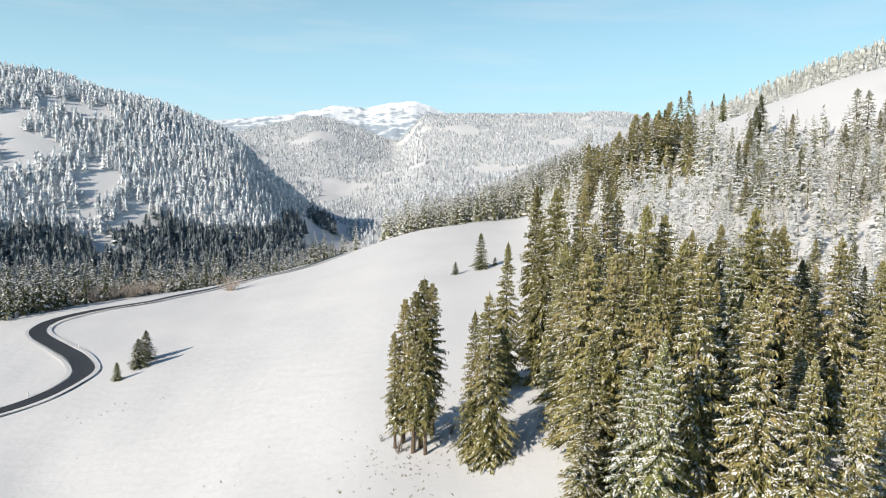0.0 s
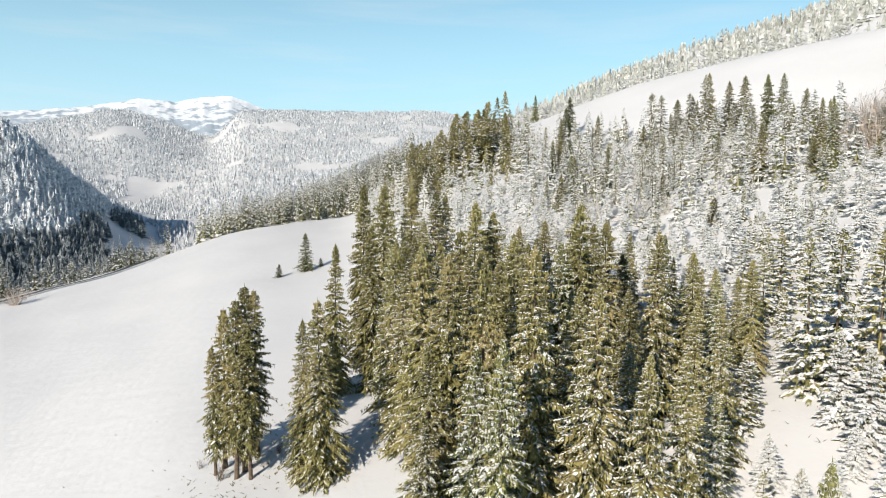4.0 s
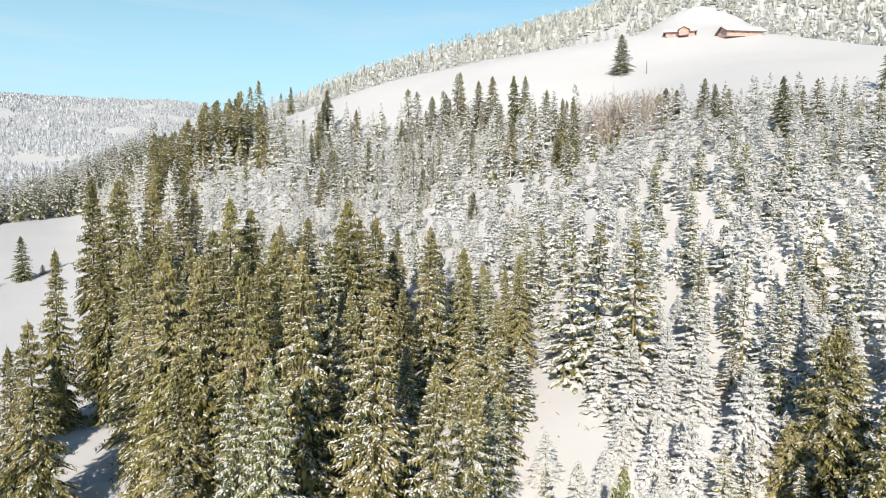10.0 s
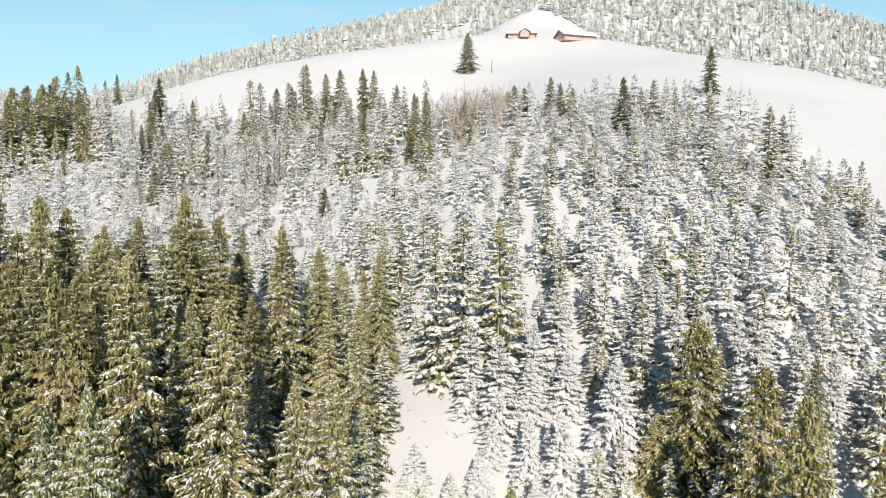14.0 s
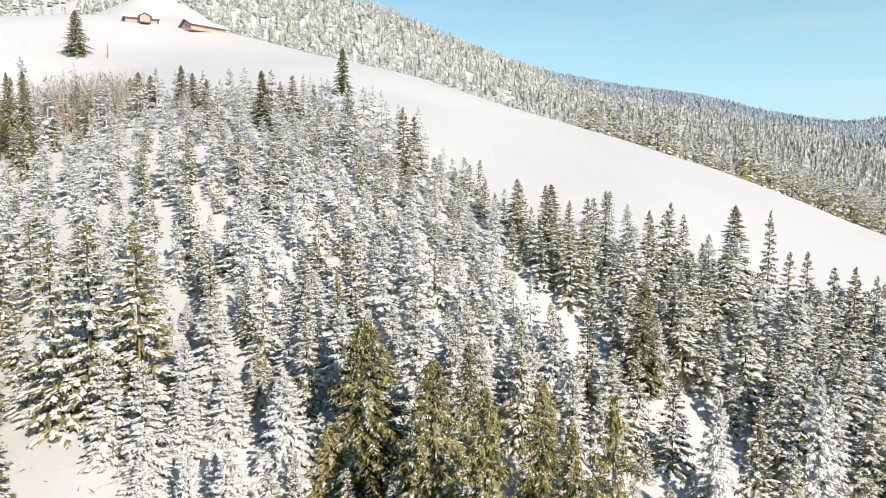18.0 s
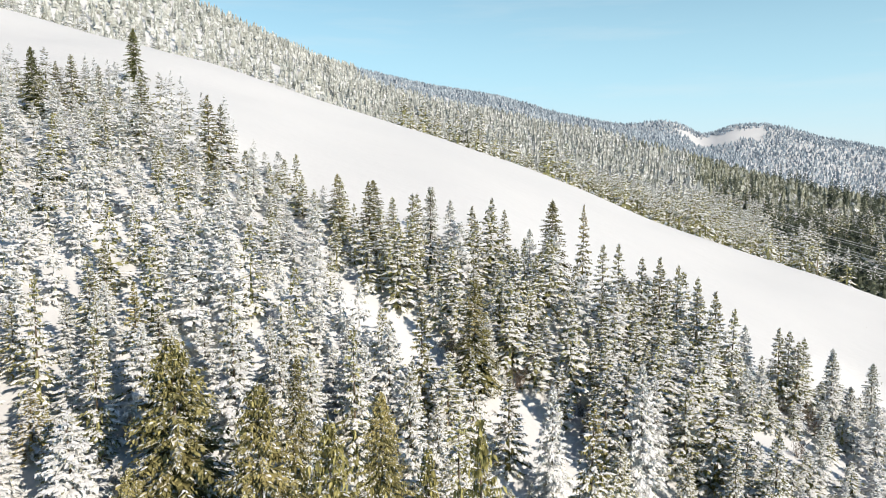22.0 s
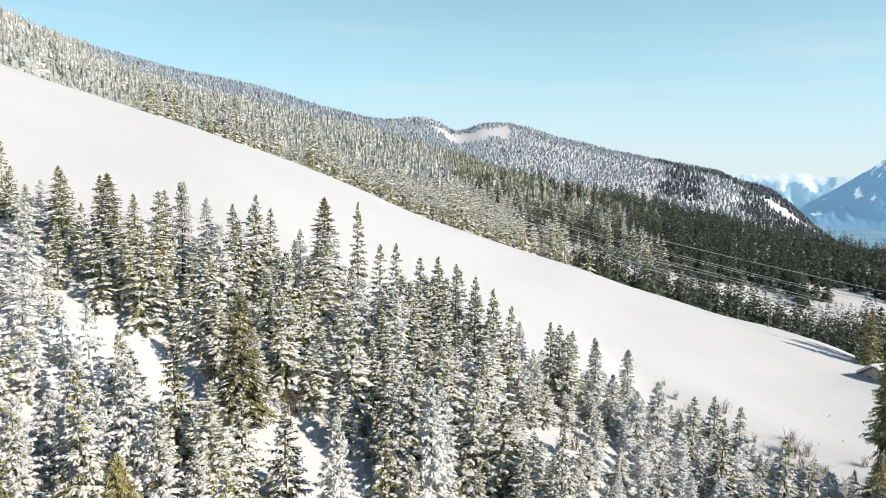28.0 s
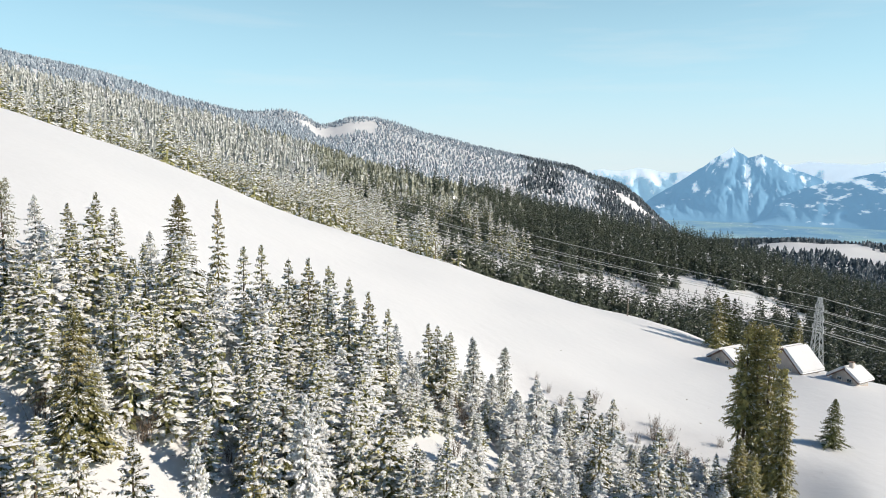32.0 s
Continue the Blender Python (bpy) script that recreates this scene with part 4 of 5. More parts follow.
def far_places(seed, a0, a1, r0, r1, gap, gaps=()):
    """Jittered grid of places in a sector; gaps: clearings as x, y, radius."""
    rng = np.random.RandomState(seed)
    ext = float(np.max(r1)) * 1.02
    n = int(2 * ext / gap)
    gx, gy = np.meshgrid(np.arange(n) * gap - ext, np.arange(n) * gap - ext)
    x = (gx + rng.uniform(-.45, .45, gx.shape) * gap).ravel()
    y = (gy + rng.uniform(-.45, .45, gy.shape) * gap).ravel()
    a, r = (np.degrees(np.arctan2(x, y)) + 90) % 360 - 90, np.hypot(x, y)
    lo = np.array([r0(q) for q in np.arange(-90, 271)])
    hi = np.broadcast_to(r1, 361)
    idx = np.clip((a + 90).astype(int), 0, 360)
    keep = (a > a0) & (a < a1) & (r > lo[idx]) & (r < hi[idx])
    for cx, cy, cr in gaps:
        d = np.hypot(x - cx, y - cy)
        keep &= d > cr * (1 + 0.35 * np.sin(3 * np.arctan2(y - cy, x - cx) + cx))
    return x[keep], y[keep], rng


def woods(name, label, material, x, y, h, tiers, points, seed, wide=1.0):
    rng = np.random.RandomState(seed)
    kinds = [far_tree(seed + q, tiers, points) for q in range(5)]
    pick = rng.randint(0, 5, len(x))
    z = ground(x, y) - 0.02 * h
    vs, fs, n = [], [], 0
    for q in range(5):
        m = np.nonzero(pick == q)[0]
        if not len(m):
            continue
        v0, f0 = kinds[q]
        a = rng.uniform(0, 6.28, len(m))
        w = h[m] * rng.uniform(0.8, 1.25, len(m)) * wide
        vx = (v0[None, :, 0] * np.cos(a)[:, None] - v0[None, :, 1] * np.sin(a)[:, None]) * w[:, None] + x[m][:, None]
        vy = (v0[None, :, 0] * np.sin(a)[:, None] + v0[None, :, 1] * np.cos(a)[:, None]) * w[:, None] + y[m][:, None]
        vz = v0[None, :, 2] * h[m][:, None] + z[m][:, None]
        vs.append(np.stack([vx, vy, vz], -1).reshape(-1, 3))
        fs.append((f0[None] + (np.arange(len(m)) * len(v0))[:, None, None] + n).reshape(-1, 3))
        n += len(m) * len(v0)
    ob = new(name, mesh_from(name, np.concatenate(vs), np.concatenate(fs), material))
    return tagged(ob, label, "forest", kind="stuff")


def stand_of(label, kind, x, y, h, seed, wide=1.0):
    """A wood whose single trees show: boughs and the snow on them."""
    rng = random.Random(seed)
    joined("wood", label, [(kind, 0)], [(float(p), float(q), float(r), wide * rng.uniform(0.85, 1.2), (kind, rng.randrange(3))) for p, q, r in zip(x, y, h)])


def heights(rng, x, lo, hi):
    """Tree heights, with a few young ones among them."""
    return rng.uniform(lo, hi, len(x)) * np.where(rng.rand(len(x)) < 0.12, 0.6, 1)


# below the meadow's edge, in the valley
x, y, rg = far_places(1, -40, -7, steps((-40, 275), (-33, 268), (-17, 338), (-8, 372)), 470, 5.8, [(-118, 690, 60)])
stand_of("olive spruce wood below the meadow's edge", "olive_far", x, y, heights(rg, x, 15, 22), 100)
x, y, rg = far_places(2, -5, 20, steps((-5, 350), (6.5, 345), (8.5, 160), (20, 150)), np.array([520 if q < 102 else 330 if q < 107 else 215 for q in range(361)]), 6.6)
near = np.hypot(x, y) < 335                      # those on the near slope stand with the plantation
x, y = x[~near], y[~near]
green = swell(x, y, 34, 36) > 0.0
stand_of("snow-dusted spruce wood behind the meadow", "greenish_far", x[~green], y[~green], heights(rg, x[~green], 13, 20), 110)
stand_of("dark green spruces in the wood behind the meadow", "olive_far", x[green], y[green], heights(rg, x[green], 15, 22), 111)
# the hill across the valley
clear = [(-409, 675, 26), (-436, 690, 24), (-420, 752, 15), (-400, 762, 14), (-381, 774, 13), (-345, 690, 15), (-340, 670, 15), (-300, 650, 14), (-294, 671, 12), (-301, 616, 14), (-330, 640, 10), (-250, 560, 20), (-147, 974, 40), (-131, 820, 45)]
x, y, rg = far_places(3, -50, -9, steps((-50, 470), (-9, 470)), 1010, 6.2, clear)
# low-lying trees take the needles that have shade painted in
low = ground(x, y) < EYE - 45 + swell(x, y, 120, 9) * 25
woods("opposite_forest", "rime-white spruce wood across the valley, cooled with painted haze", FAR_COOL_HAZE, x[~low], y[~low], heights(rg, x[~low], 11, 16), 8, 11, 120, 1.75)
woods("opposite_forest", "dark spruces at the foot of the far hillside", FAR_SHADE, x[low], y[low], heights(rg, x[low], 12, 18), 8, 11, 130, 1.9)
x, y, rg = far_places(4, -20, 27, steps((-20, 1150), (-9, 1030), (-5, 560), (7, 540), (27, 900)), 2750, 8.8, [(-232, 1620, 50), (-250, 1560, 34), (-200, 1200, 40), (-120, 2150, 45)])
keep = swell(x, y, 220, 12) > -0.36
x, y = x[keep], y[keep]
woods("distant_forest", "distant rime-white spruce woods on rounded hills, with painted haze", FAR_HAZE, x, y, heights(rg, x, 6, 11), 3, 5, 140, 1.7)
# above the bright meadow and on to the lower ridge
wood_line = steps((17, 365), (30, 335), (45, 322), (58, 312), (64, 292), (73, 268), (84, 250))
x0, y0, rg = far_places(5, 17, 84, wood_line, 1150, 9.0)
x1, y1, _ = far_places(15, 17, 84, wood_line, 440, 7.4)
out = np.hypot(x0, y0) > 440
x, y = np.concatenate([x0[out], x1]), np.concatenate([y0[out], y1])
keep = (swell(x, y, 140, 15) > -0.55)
x, y = x[keep], y[keep]
near = np.hypot(x, y) < 440
woods("upper_forest", "rime-white spruce forest above the snowy meadow", FAR_RIMED, x[~near], y[~near], heights(rg, x[~near], 8, 14), 5, 7, 150, 1.5)
clump = near & (swell(x, y, 30, 33) > 0.42)
near &= ~clump
stand_of("frosted spruces along the upper edge of the meadow", "laden_far", x[near], y[near], heights(rg, x[near], 8, 14), 155)
stand_of("green spruces in clumps along the upper edge of the meadow", "olive_far", x[clump], y[clump], heights(rg, x[clump], 10, 16), 156)
strips = [(292, -167, 30), (265, -164, 22), (250, -219, 32), (240, -302, 34), (217, -317, 30), (268, -190, 20), (1200, -470, 34), (1200, -515, 38), (1205, -555, 30), (836, -854, 35), (862, -905, 35), (1169, -316, 50), (912, -964, 60), (230, -255, 26)]
rim_line = steps((84, 250), (95, 235), (105, 226), (126, 222))
x0, y0, rg = far_places(6, 84, 126, rim_line, 1600, 8.8, strips)
x1, y1, _ = far_places(16, 84, 126, rim_line, 430, 6.3, strips)
out = np.hypot(x0, y0) > 430
x, y = np.concatenate([x0[out], x1]), np.concatenate([y0[out], y1])
dark = (np.hypot(x, y) < 640) & (np.degrees(np.arctan2(x, y)) + swell(x, y, 90, 16) * 16 > 121)
near = (np.hypot(x, y) < 430)
mid = ~dark & ~near & (np.hypot(x, y) < 900)
pale = mid & (np.degrees(np.arctan2(x, y)) + swell(x, y, 120, 18) * 9 < 110)
woods("ridge_forest", "frosted spruce forest on the long ridge", FAR_RIMED, x[pale], y[pale], heights(rg, x[pale], 9, 14), 6, 9, 160, 1.6)
mid &= ~pale
woods("ridge_forest", "half-thawed grey-green spruces on the ridge", FAR_MIXED, x[mid], y[mid], heights(rg, x[mid], 8, 12.5), 6, 9, 161, 1.7)
clump = ~dark & near & (swell(x, y, 30, 34) > 0.48)
rim = ~dark & near & ~clump
stand_of("frosted spruces along the meadow's rim", "greenish_far", x[rim], y[rim], heights(rg, x[rim], 12, 19), 165)
stand_of("green spruces in clumps along the meadow's rim", "olive_far", x[clump], y[clump], heights(rg, x[clump], 14, 21), 166)
stand_of("dark green spruces on the lower ridge", "dark_far", x[dark], y[dark], heights(rg, x[dark], 15, 22), 170)
x2, y2, rg2 = far_places(11, 84, 126, steps((84, 900), (126, 900)), 1600, 6.4, strips)
woods("ridge_forest", "distant frosted forest along the skyline, blued with painted haze", FAR_BLUE_HAZE, x2, y2, heights(rg2, x2, 4.5, 7.5), 2, 5, 162, 2.3)
low_line = steps((126, 232), (135, 232), (142, 250), (149, 268), (172, 280))
x0, y0, rg = far_places(7, 126, 172, low_line, 720, 9.6, strips + [(180, -420, 30), (120, -330, 30)])
x1, y1, _ = far_places(17, 126, 172, low_line, 450, 6.0, strips + [(180, -420, 24), (120, -330, 24)])
out = np.hypot(x0, y0) > 450
x, y = np.concatenate([x0[out], x1]), np.concatenate([y0[out], y1])
stand_of("dark green spruce forest below the farmhouses", "dark_far", x, y, heights(rg, x, 14, 21), 180)
x, y, rg = far_places(8, 112, 160, steps((112, 1600), (125, 1600), (127, 720), (160, 720)), 1900, 7.8, [(555, -1115, 55), (912, -964, 45), (640, -1180, 45), (450, -1050, 40), (620, -1080, 80), (555, -1110, 80), (690, -1050, 70)])
# the ridge's end takes the same darkened, blued needles
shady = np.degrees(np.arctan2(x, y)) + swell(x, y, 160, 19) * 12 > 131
woods("far_ridge_forest", "distant frosted woods on the lower ridge, blued with painted haze", FAR_BLUE_HAZE, x[~shady], y[~shady], heights(rg, x[~shady], 5, 8), 3, 6, 190, 2.2)
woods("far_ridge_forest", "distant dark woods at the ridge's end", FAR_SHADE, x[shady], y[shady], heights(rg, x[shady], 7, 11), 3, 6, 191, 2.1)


# ---- road ----
def ribbon(name, line, width, lift, material, cross=3):
    pts = np.array(line, float)
    d = np.concatenate([[0], np.cumsum(np.hypot(*np.diff(pts, axis=0).T))])
    q = np.arange(0, d[-1], 2.0)
    cx, cy = hermite(d, pts[:, 0], q), hermite(d, pts[:, 1], q)
    for _ in range(6):
        cx[1:-1], cy[1:-1] = (cx[:-2] + 2 * cx[1:-1] + cx[2:]) / 4, (cy[:-2] + 2 * cy[1:-1] + cy[2:]) / 4
    tx, ty = np.gradient(cx), np.gradient(cy)
    n = np.hypot(tx, ty)
    offs = np.linspace(-width / 2, width / 2, cross)
    X, Y = cx[:, None] - (ty / n)[:, None] * offs, cy[:, None] + (tx / n)[:, None] * offs
    Z = np.broadcast_to(ground(cx, cy)[:, None], X.shape) + lift
    Z = np.maximum(Z, ground(X, Y) + lift * 0.7)
    v = np.stack([X, Y, Z], -1).reshape(-1, 3)
    f = []
    for i in range(len(q) - 1):
        for j in range(cross - 1):
            a = i * cross + j
            f += [(a, a + 1, a + cross + 1), (a, a + cross + 1, a + cross)]
    return mesh_from(name, v, f, material, True), cx, cy, tx / n, ty / n


ROAD = [(-110, 120), (-98, 129), (-89.4, 136), (-85, 143), (-82.5, 150), (-83.5, 158), (-89.4, 168), (-103.6, 185), (-117, 199), (-125.5, 211), (-128, 223), (-123, 238), (-109, 250.5), (-96, 272), (-81, 294), (-57, 310), (-47, 330), (-52, 370)]
road_mesh, rx_, ry_, rtx, rty = ribbon("road", ROAD, 4.6, 0.22, ASPHALT, 5)
tagged(new("road", road_mesh), "narrow dark wet asphalt road through the snow", "road", kind="structure")
for side, off in (("a", 3.0), ("b", -3.0)):
    line = np.stack([rx_ - rty * off, ry_ + rtx * off], 1)[::6]
    bank, *_ = ribbon("snow_bank", line, 1.1, 0.42, SNOW, 3)
    tagged(new("snow_bank", bank), "low ploughed snow bank along the road", "snow bank", kind="structure")
POST = plain_material("post_paint", (0.55, 0.55, 0.53), (0.75, 0.75, 0.72), 4.0)
WOODPOST = plain_material("weathered_wood", (0.16, 0.13, 0.10), (0.34, 0.29, 0.24), 3.0)


def post_mesh(name, h, r, material, sides=8, cap=0.0):
    bm = bmesh.new()
    bmesh.ops.create_cone(bm, cap_ends=True, segments=sides, radius1=r, radius2=r * 0.8, depth=h + 0.5, matrix=Matrix.Translation((0, 0, h / 2 - 0.25)))
    me = bpy.data.meshes.new(name)
    bm.to_mesh(me)
    bm.free()
    me.materials.append(material)
    return me


marker = post_mesh("road_marker", 1.6, 0.13, POST)
for k in (9, 17, 26, 40, 58):
    off = 3.4 if k % 2 else -3.4
    ob = new("road_marker", marker)
    x, y = rx_[k] - rty[k] * off, ry_[k] + rtx[k] * off
    ob.matrix_basis = pose(x, y, float(ground(x, y)))
    tagged(ob, "white marker post at the edge of the road", "marker post", "road markers")
pole = post_mesh("wooden_pole", 5.0, 0.14, WOODPOST)
for x, y, k in ((190.6, -88.8, 1.2), (148.5, -123.6, 1.0), (176, 153, 0.8), (75.3, 132.0, 1.0)):
    ob = new("wooden_pole", pole)
    ob.matrix_basis = pose(x, y, float(ground(x, y))) @ Matrix.Diagonal((1, 1, k, 1))
    tagged(ob, "thin weathered wooden pole in the snow", "pole", "poles on the meadow")

# ---- houses ----
PLASTER = plain_material("pale_plaster", (0.46, 0.40, 0.36), (0.62, 0.56, 0.50), 0.8)
TIMBER = plain_material("brown_timber", (0.20, 0.10, 0.06), (0.36, 0.21, 0.14), 1.2)
RED_TIMBER = plain_material("red_brown_timber", (0.48, 0.31, 0.26), (0.64, 0.46, 0.40), 1.2)
TILE = plain_material("roof_boards", (0.14, 0.09, 0.07), (0.28, 0.19, 0.15), 1.5)
GLASS, _gn, _gb = nodes_of("window_glass", 0.08, 0.5)
_gb.inputs["Base Color"].default_value = (0.03, 0.04, 0.05, 1)
FRAME = plain_material("white_frame", (0.6, 0.6, 0.58), (0.8, 0.8, 0.78), 3.0)
GALV = plain_material("galvanised_steel", (0.38, 0.40, 0.40), (0.60, 0.61, 0.60), 2.0, 0.5)
_galv = GALV.node_tree.nodes["Principled BSDF"]
_galv.inputs["Metallic"].default_value = 0.25


def box_bm(x0, x1, y0, y1, z0, z1, bevel=0.0):
    bm = bmesh.new()
    bmesh.ops.create_cube(bm, size=1, matrix=Matrix.Translation(((x0 + x1) / 2, (y0 + y1) / 2, (z0 + z1) / 2)) @ Matrix.Diagonal((x1 - x0, y1 - y0, z1 - z0, 1)))
    if bevel:
        bmesh.ops.bevel(bm, geom=list(bm.edges), offset=bevel, segments=2, affect="EDGES")
    return bm


def gable_bm(length, depth, wall, rise, sink=1.2):
    """Walls of a house with gables at its two ends, along local x."""
    bm = bmesh.new()
    v = {}
    for i, x in enumerate((-length / 2, length / 2)):
        for j, (y, z) in enumerate(((-depth / 2, -sink), (depth / 2, -sink), (depth / 2, wall), (0, wall + rise), (-depth / 2, wall))):
            v[i, j] = bm.verts.new((x, y, z))
    bm.faces.new([v[0, j] for j in range(5)])
    bm.faces.new([v[1, j] for j in reversed(range(5))])
    for j in range(5):
        bm.faces.new((v[0, j], v[1, j], v[1, (j + 1) % 5], v[0, (j + 1) % 5]))
    bmesh.ops.recalc_face_normals(bm, faces=bm.faces)
    return bm


def slope_bm(length, depth, wall, rise, side, thick, over, lift, soft=0.0):
    """One roof slope as a slab."""
    half = depth / 2
    run = math.hypot(half, rise)
    uy, uz = half / run, rise / run
    bm = bmesh.new()
    e0, e1 = -over, run
    vs = []
    for x in (-length / 2 - over, length / 2 + over):
        for s, n in ((e0, lift), (e1, lift), (e1, lift + thick), (e0, lift + thick)):
            vs.append(bm.verts.new((x, side * (half - s * uy + n * uz), wall + s * uz + n * uy)))
    a, b = vs[:4], vs[4:]
    bm.faces.new(a)
    bm.faces.new(b[::-1])
    for j in range(4):
        bm.faces.new((a[j], b[j], b[(j + 1) % 4], a[(j + 1) % 4]))
    bmesh.ops.recalc_face_normals(bm, faces=bm.faces)
    if soft:
        bmesh.ops.bevel(bm, geom=list(bm.edges), offset=soft, segments=2, affect="EDGES")
    return bm


def window_on(parent, x, y, z, turn, w=1.0, h=1.1):
    h = min(h, z * 1.5)
    bm = bmesh.new()
    for x0, x1, z0, z1 in ((-w / 2, w / 2, -h / 2, -h / 2 + .12), (-w / 2, w / 2, h / 2 - .12, h / 2), (-w / 2, -w / 2 + .12, -h / 2, h / 2), (w / 2 - .12, w / 2, -h / 2, h / 2), (-.05, .05, -h / 2, h / 2)):
        bmesh.ops.create_cube(bm, size=1, matrix=Matrix.Translation(((x0 + x1) / 2, -0.05, (z0 + z1) / 2)) @ Matrix.Diagonal((x1 - x0, 0.12, z1 - z0, 1)))
    win = part("window", bm, FRAME, parent, "white window frame")
    win.matrix_basis = pose(x, y, z, 0, 0, turn)
    pane = part("pane", box_bm(-w / 2 + .1, w / 2 - .1, -0.04, 0.03, -h / 2 + .1, h / 2 - .1), GLASS, win, "dark glass pane")
    return win


def house(name, label, x, y, z, turn, length, depth, wall, rise, material, snow=0.4, chimney=True, base=None, windows=2, group=""):
    root = new(name)
    root.matrix_basis = pose(x, y, z, 0, 0, turn)
    tagged(root, label, "house", group)
    part("wall", gable_bm(length, depth, wall, rise), material, root)
    for side in (-1, 1):
        part("roof", slope_bm(length, depth, wall, rise, side, 0.18, 0.78, 0.02), TILE, root, "brown roof boards under the snow")
        part("roof_snow", slope_bm(length, depth, wall, rise, side, snow, 0.86, 0.16, min(0.28, snow * 0.42)), SNOW_ROOF, root, "thick smooth snow on the roof")
    if base:
        part("plinth", box_bm(-length / 2 - .06, length / 2 + .06, -depth / 2 - .06, depth / 2 + .06, -1.3, 0.6), base, root, "pale plastered plinth")
    if chimney:
        ch = part("chimney", box_bm(-0.35, 0.35, -0.35, 0.35, 0, 1.9, 0.04), PLASTER, root, "plastered chimney")
        ch.matrix_basis = pose(length * 0.2, depth * 0.12, wall + rise * 0.72)
        part("cap", box_bm(-0.45, 0.45, -0.45, 0.45, 1.9, 2.02, 0.03), TILE, ch)
    for k in range(windows):
        u = -length / 2 + length * (k + 0.7) / (windows + 0.4)
        window_on(root, u, -depth / 2 - 0.01, wall * 0.55, 0)
        window_on(root, u, depth / 2 + 0.01, wall * 0.55, 180)
    for sx in (-1, 1):
        window_on(root, sx * (length / 2 + 0.01), -depth * 0.2, wall * 0.6, 90 * sx)
        window_on(root, sx * (length / 2 + 0.01), depth * 0.2, wall * 0.6, 90 * sx)
    door = part("door", box_bm(-0.5, 0.5, -0.06, 0.06, 0, min(2.0, wall - 0.1)), TIMBER, root, "plain wooden door")
    door.matrix_basis = pose(length * 0.1, -depth / 2 - 0.03, 0.0)
    part("handle", box_bm(0.32, 0.42, -0.12, -0.05, 0.45 * min(2.0, wall), 0.45 * min(2.0, wall) + 0.1), GALV, door)
    return root


def on_ground(x, y, up=0.0):
    return float(ground(x, y)) + up


FARM = "farmhouses below the meadow"
house("farmhouse", "small pale farmhouse under a white snow roof", 112.5, -117.5, on_ground(112.5, -117.5, -0.1), 88, 6.0, 5.8, 1.3, 2.0, PLASTER, 0.55, chimney=False, base=PLASTER, group=FARM)
house("farmhouse", "large farmhouse with a steep snow-covered roof", 103.2, -125.2, on_ground(103.2, -125.2, 0.0), 85, 6.0, 8.2, 1.0, 3.9, PLASTER, 0.7, chimney=False, base=PLASTER, windows=3, group=FARM)
house("farmhouse", "pale plastered farmhouse with snow on its roof", 92, -127, on_ground(92, -127, 0.0), 88, 4.0, 5.0, 1.1, 1.8, PLASTER, 0.55, chimney=True, base=PLASTER, windows=3, group=FARM)
HUTS = "huts on the hilltop"
house("alpine_hut", "low red-brown wooden hut half sunk in snow", 218, 173, on_ground(218, 173, 0.0), -52, 10, 6.0, 0.45, 1.3, RED_TIMBER, 0.4, chimney=False, windows=3, group=HUTS)
house("alpine_hut", "long red-brown wooden hut with a snow roof", 225, 153.5, on_ground(225, 153.5, 0.2), -28, 13, 6.5, 0.6, 1.7, RED_TIMBER, 0.4, chimney=False, windows=4, group=HUTS)
porch = new("hut_porch")
porch.matrix_basis = pose(215.2, 169.4, on_ground(218, 173, 0.0), 0, 0, 38)
tagged(porch, "gabled wooden porch before the red-brown hut", "porch")
part("wall", gable_bm(3.2, 3.2, 0.6, 0.9), RED_TIMBER, porch)
for side in (-1, 1):
    part("roof", slope_bm(3.2, 3.2, 0.6, 0.9, side, 0.15, 0.5, 0.02), TILE, porch)
    part("roof_snow", slope_bm(3.2, 3.2, 0.6, 0.9, side, 0.2, 0.3, 0.18, 0.06), SNOW_ROOF, porch, "snow on the porch roof")


# ---- the power line ----
def bar_into(bm, a, b, w):
    a, b = Vector(a), Vector(b)
    d = b - a
    q = d.to_track_quat("Z", "Y").to_matrix().to_4x4()
    bmesh.ops.create_cube(bm, size=1, matrix=Matrix.Translation((a + b) / 2) @ q @ Matrix.Diagonal((w, w, d.length, 1)))


